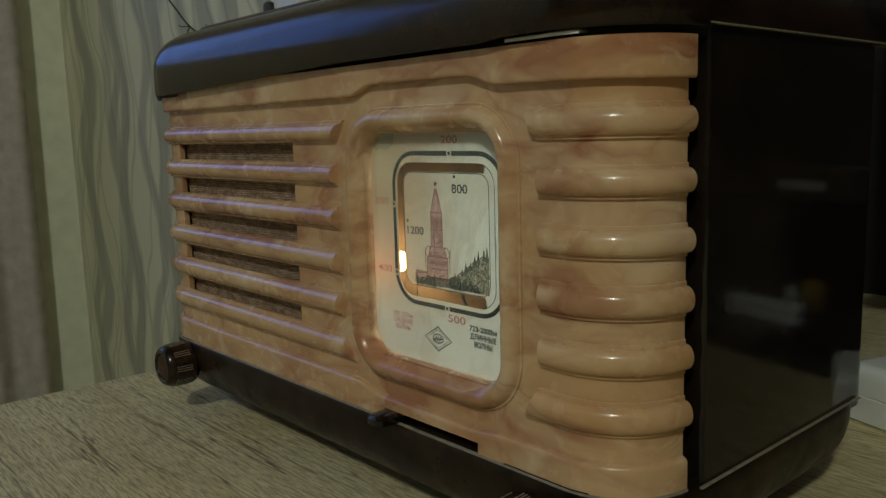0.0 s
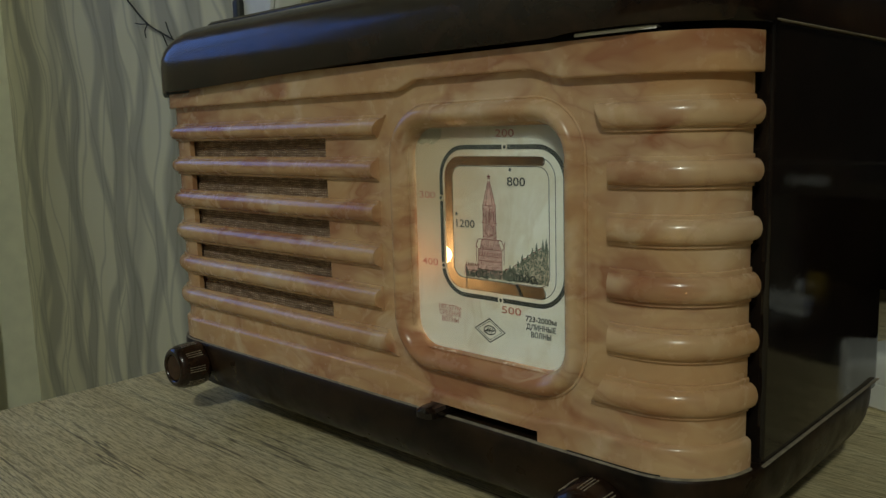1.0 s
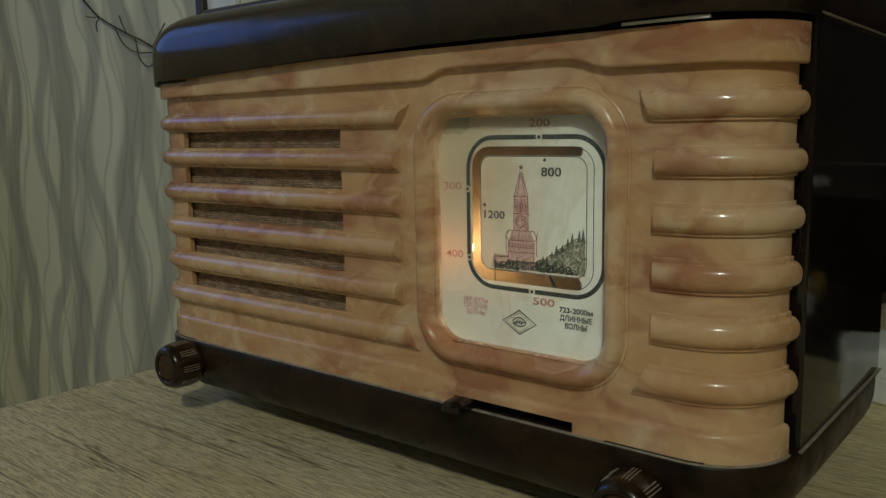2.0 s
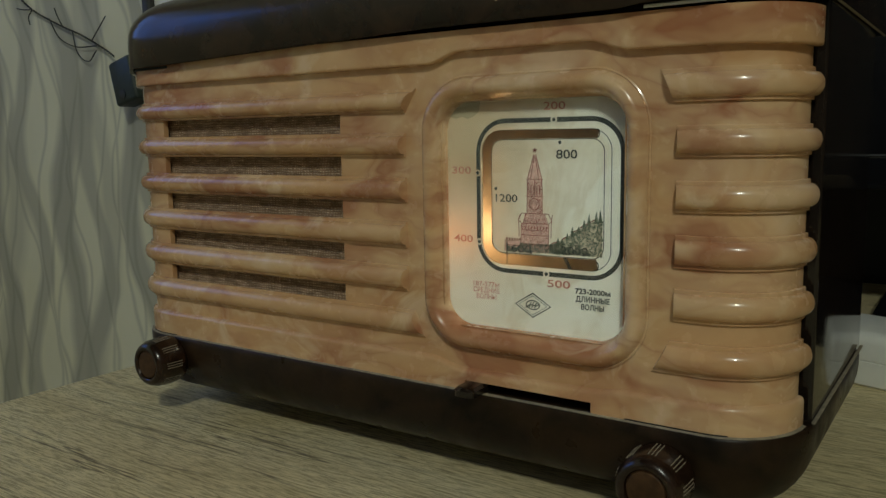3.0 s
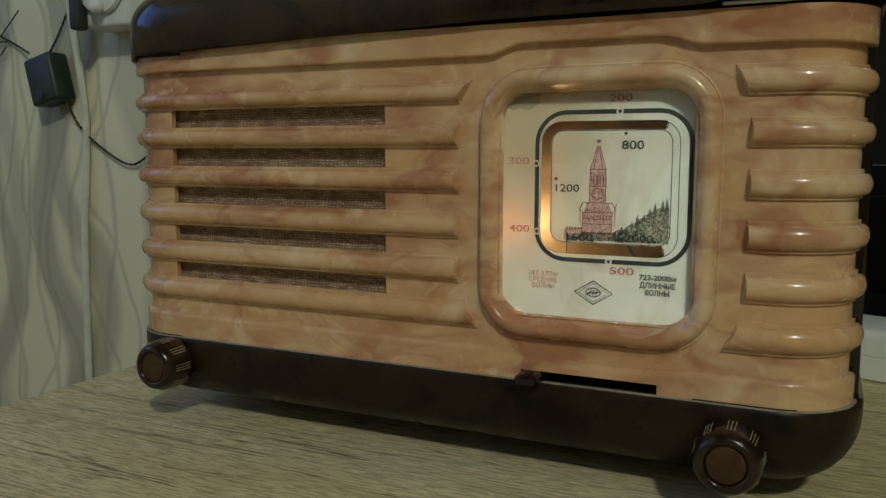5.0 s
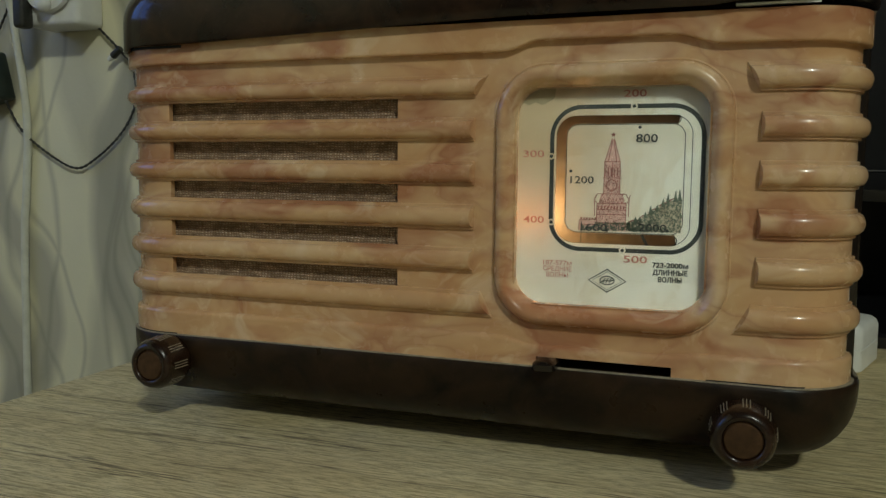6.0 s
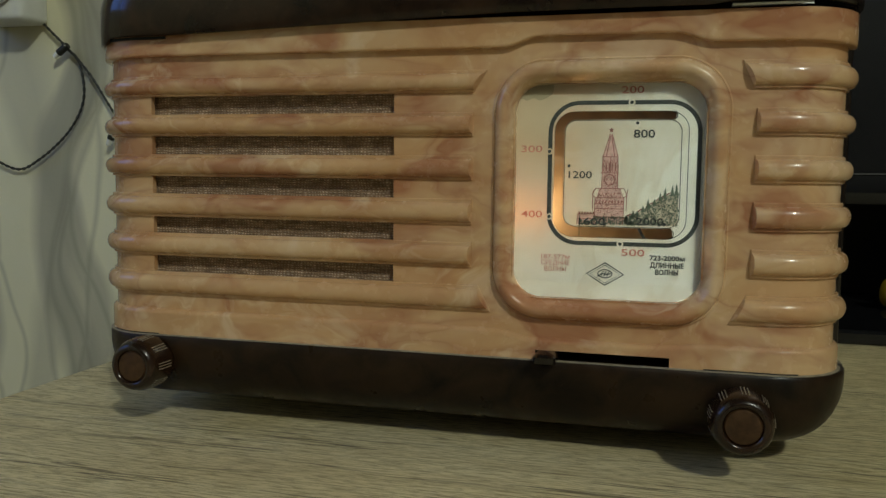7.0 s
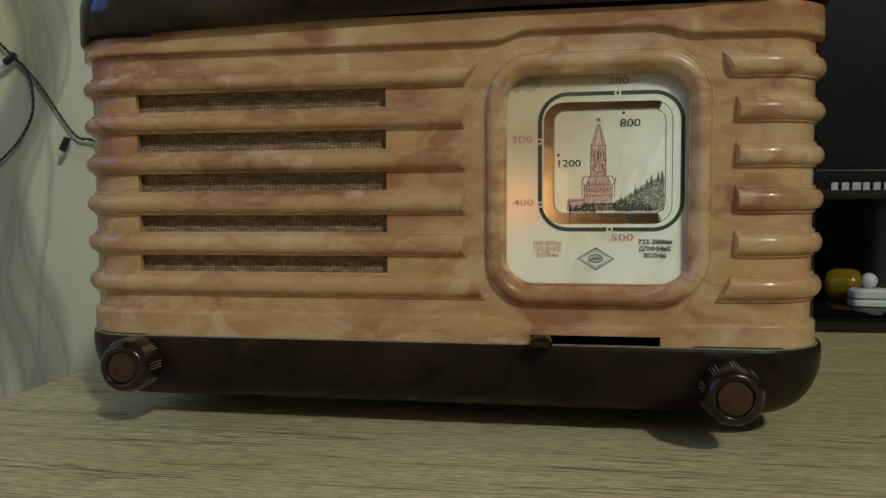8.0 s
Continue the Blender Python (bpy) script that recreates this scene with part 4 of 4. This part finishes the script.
bmesh.ops.transform(bm, matrix=Matrix.Translation((-0.004, 0, -0.016)), verts=bm.verts)
part("button", bm, M_WIRE, adapter, "round black button")
adapter.matrix_world = pose(-0.6400, WALL_Y - 0.003, 0.2200, 0, -14, 0)


def garland(name, pts, label, r=0.0008, twist=0.0008, turns=70):
    bm = bmesh.new()
    for ph in (0.0, math.pi):
        tube(pts, r, 6, bm, 14, twist, turns, ph)
    return tagged(finish(name, bm, M_WIRE), label, "cable")


WY = WALL_Y - 0.006
garland("light_string", [(-0.955, WY, 0.395), (-0.905, WY, 0.358), (-0.858, WY, 0.325), (-0.79, WY, 0.297), (-0.75, WY, 0.283), (-0.705, WY, 0.263), (-0.672, WY - 0.01, 0.251)], "dark twisted wire of a light string on the wall")
garland("light_string", [(-0.652, WY, 0.250), (-0.632, WY, 0.275), (-0.612, WY, 0.310), (-0.605, WY, 0.345)], "dark twisted wire rising from the battery box")
garland("light_string", [(-0.618, WY - 0.01, 0.200), (-0.610, WY, 0.170), (-0.580, WY, 0.1466), (-0.538, WY, 0.1265), (-0.510, WY, 0.1353), (-0.474, WY, 0.163), (-0.455, WY, 0.195), (-0.458, WY, 0.230), (-0.4720, WY, 0.2450)], "drooping loop of dark twisted wire")
garland("light_string", [(-0.530, WY, 0.330), (-0.5232, WY, 0.2919), (-0.497, WY, 0.268), (-0.4718, WY, 0.2450), (-0.4466, WY, 0.2190), (-0.4125, WY, 0.1715), (-0.392, WY, 0.164), (-0.372, WY, 0.140), (-0.350, WY, 0.105)], "dark twisted wire crossing the wall")


def twig(pts):
    return tagged(finish("wire_end", tube(pts, 0.0008, 6, None, 6), M_WIRE), "thin dark stray end of the light string", "cable")


twig([(-0.790, WY, 0.297), (-0.800, WY, 0.310), (-0.806, WY, 0.322)])
twig([(-0.858, WY, 0.325), (-0.868, WY, 0.316), (-0.866, WY, 0.306)])
twig([(-0.858, WY, 0.325), (-0.880, WY, 0.327), (-0.895, WY, 0.330)])
twig([(-0.730, WY, 0.275), (-0.712, WY, 0.290), (-0.698, WY, 0.302)])
twig([(-0.82, WY, 0.310), (-0.80, WY, 0.284), (-0.765, WY, 0.270), (-0.72, WY, 0.268)])
twig([(-0.77, WY, 0.290), (-0.762, WY, 0.262), (-0.74, WY, 0.250), (-0.722, WY, 0.262)])


def bud(x, z, ang):
    led = thing("string_light", "tiny unlit lamp in a black holder on its wire", "light", "lamps of the light string")
    part("holder", loft([(0.0, 0.0005), (0.001, 0.0), (0.013, 0.0004)], lambda i: rounded_loop(-0.0036 + i, 0.0036 - i, -0.0036 + i, 0.0036 - i, 0.0034 - i, 5)), M_WIRE, led)
    part("lens", loft([(-0.0065, 0.0024), (-0.0055, 0.0012), (-0.003, 0.0008), (0.0, 0.0008)], lambda i: rounded_loop(-0.0036 + i, 0.0036 - i, -0.0036 + i, 0.0036 - i, 0.0035 - i, 5)), M_LED, led, "whitish lens")
    led.matrix_world = pose(x, WY - 0.004, z, 0, ang, 0)
    return led


bud(-0.4225, 0.1560, 28)
bud(-0.4790, 0.2400, 55)

cable = tagged(finish("white_cable", tube([(-0.545, WY - 0.035, 0.335), (-0.575, WY - 0.03, 0.345), (-0.598, WY - 0.02, 0.318), (-0.6010, WY - 0.01, 0.28), (-0.5990, WY, 0.18), (-0.604, WY, 0.10), (-0.609, WY, 0.05), (-0.614, WY, -0.12), (-0.618, WY, -0.40), (-0.62, WY, -0.70)], 0.0042, 10), M_CABLEW), "thick white cable hanging down the wall", "cable")
socket = thing("wall_socket", "white surface-mounted wall socket with plugs in it", "socket")
part("housing", box(-0.562, -0.496, WALL_Y - 0.038, WALL_Y, 0.268, 0.352, 0.006, 3), M_WHITE, socket)
bm = lathe([(0.030, 0.0), (0.032, -0.003), (0.030, -0.006), (0.026, -0.006)], 36)
bmesh.ops.transform(bm, matrix=Matrix.Translation((-0.529, WALL_Y - 0.038, 0.312)), verts=bm.verts)
part("plate", bm, M_WHITE, socket)
plug = tagged(finish("plug", box(-0.566, -0.552, WALL_Y - 0.052, WALL_Y - 0.036, 0.266, 0.318, 0.004, 3), M_WIRE), "black plug in the wall socket", "plug")
bm = bmesh.new()
bmesh.ops.create_uvsphere(bm, u_segments=16, v_segments=10, radius=0.0085)
bmesh.ops.transform(bm, matrix=Matrix.Translation((-0.528, WALL_Y - 0.049, 0.288)) @ Matrix.Diagonal((1, 0.8, 1, 1)), verts=bm.verts)
part("cap", bm, M_WHITE, socket, "small white round cap")

# ---- television and small things behind ----
tv = thing("television", "black flat television on a glossy stand, switched off", "television")
part("screen", box(0.118, 0.950, 0.4040, 0.4100, 0.131, 0.590), M_TVSCREEN, tv, "dark unlit screen", smooth=False)
part("bezel", box(0.100, 0.968, 0.4000, 0.4120, 0.1045, 0.1300, 0.0018), M_TVGLOSS, tv, "glossy black lower frame")
part("back_shell", box(0.104, 0.964, 0.4120, 0.4600, 0.106, 0.600, 0.008), M_NECK, tv)
part("edge_trim", box(0.100, 0.968, 0.3992, 0.4004, 0.1298, 0.1308), M_TRIM, tv, smooth=False)
for i, w in enumerate((0.0062, 0.0068, 0.0080, 0.0062, 0.0066, 0.0070, 0.0070)):
    part("logo_bar", box(0.2815 + i * 0.0086, 0.2815 + i * 0.0086 + w * 0.86, 0.3985, 0.3998, 0.1130, 0.1196), M_SILVER, tv, "silver maker mark bar", smooth=False)
part("neck", loft([(0.0105, 0.0), (0.060, 0.006), (0.108, 0.002)], lambda i: rounded_loop(0.318 + i, 0.470 - i, 0.402 + i, 0.450 - i, 0.022, 8)), M_NECK, tv)
part("stand", loft([(0.0, 0.0012), (0.0012, 0.0), (0.0085, 0.0), (0.0105, 0.0020)], lambda i: rounded_loop(0.150 + i, 0.90 - i, 0.318 + i, 0.560 - i, 0.012, 6)), M_TVGLOSS, tv, "glossy black glass stand")

stick = thing("remote_dongle", "flat white plastic stick with rounded ends on the stand", "gadget")
for z0, z1 in ((0.0108, 0.0175), (0.0180, 0.0262)):
    part("shell", loft([(z0, 0.001), (z0 + 0.001, 0.0), (z1 - 0.002, 0.0), (z1, 0.0025)], lambda i: rounded_loop(0.2995 + i, 0.4045 - i, 0.3900 + i, 0.4150 - i, 0.0085, 6)), M_WHITE, stick)
bm = bmesh.new()
bmesh.ops.create_uvsphere(bm, u_segments=20, v_segments=12, radius=0.0068)
bmesh.ops.transform(bm, matrix=Matrix.Translation((0.3155, 0.402, 0.0331)), verts=bm.verts)
tagged(finish("white_bead", bm, M_WHITE), "small white plastic ball resting on the stick", "ball")
bm = lathe([(0.0040, 0.0160), (0.0095, 0.0150), (0.0130, 0.0120), (0.0148, 0.0070), (0.0150, 0.0), (0.0148, -0.0070), (0.0132, -0.0120), (0.0095, -0.0150), (0.0040, -0.0160)], 36)
bmesh.ops.transform(bm, matrix=pose(0.3060, 0.440, 0.0255, 0, 0, 62), verts=bm.verts)
tagged(finish("yellow_cap", bm, M_YELLOW), "translucent yellow plastic cap lying on the stand", "cap")

carton = thing("white_box", "low white plastic box with rounded edges on the table", "box")
part("shell", loft([(0.0, 0.0015), (0.0015, 0.0), (0.0150, 0.0), (0.0155, 0.0006)], lambda i: rounded_loop(i, 0.079 - i, i, 0.058 - i, 0.006, 6)), M_WHITE, carton)
part("cover", loft([(0.0155, 0.0006), (0.0161, 0.0), (0.0255, 0.0), (0.0290, 0.0010), (0.0312, 0.0032), (0.0320, 0.0065)], lambda i: rounded_loop(i, 0.079 - i, i, 0.058 - i, 0.0072, 6)), M_WHITE, carton)
carton.matrix_world = pose(0.1280, 0.2515, 0, 0, 0, -19)
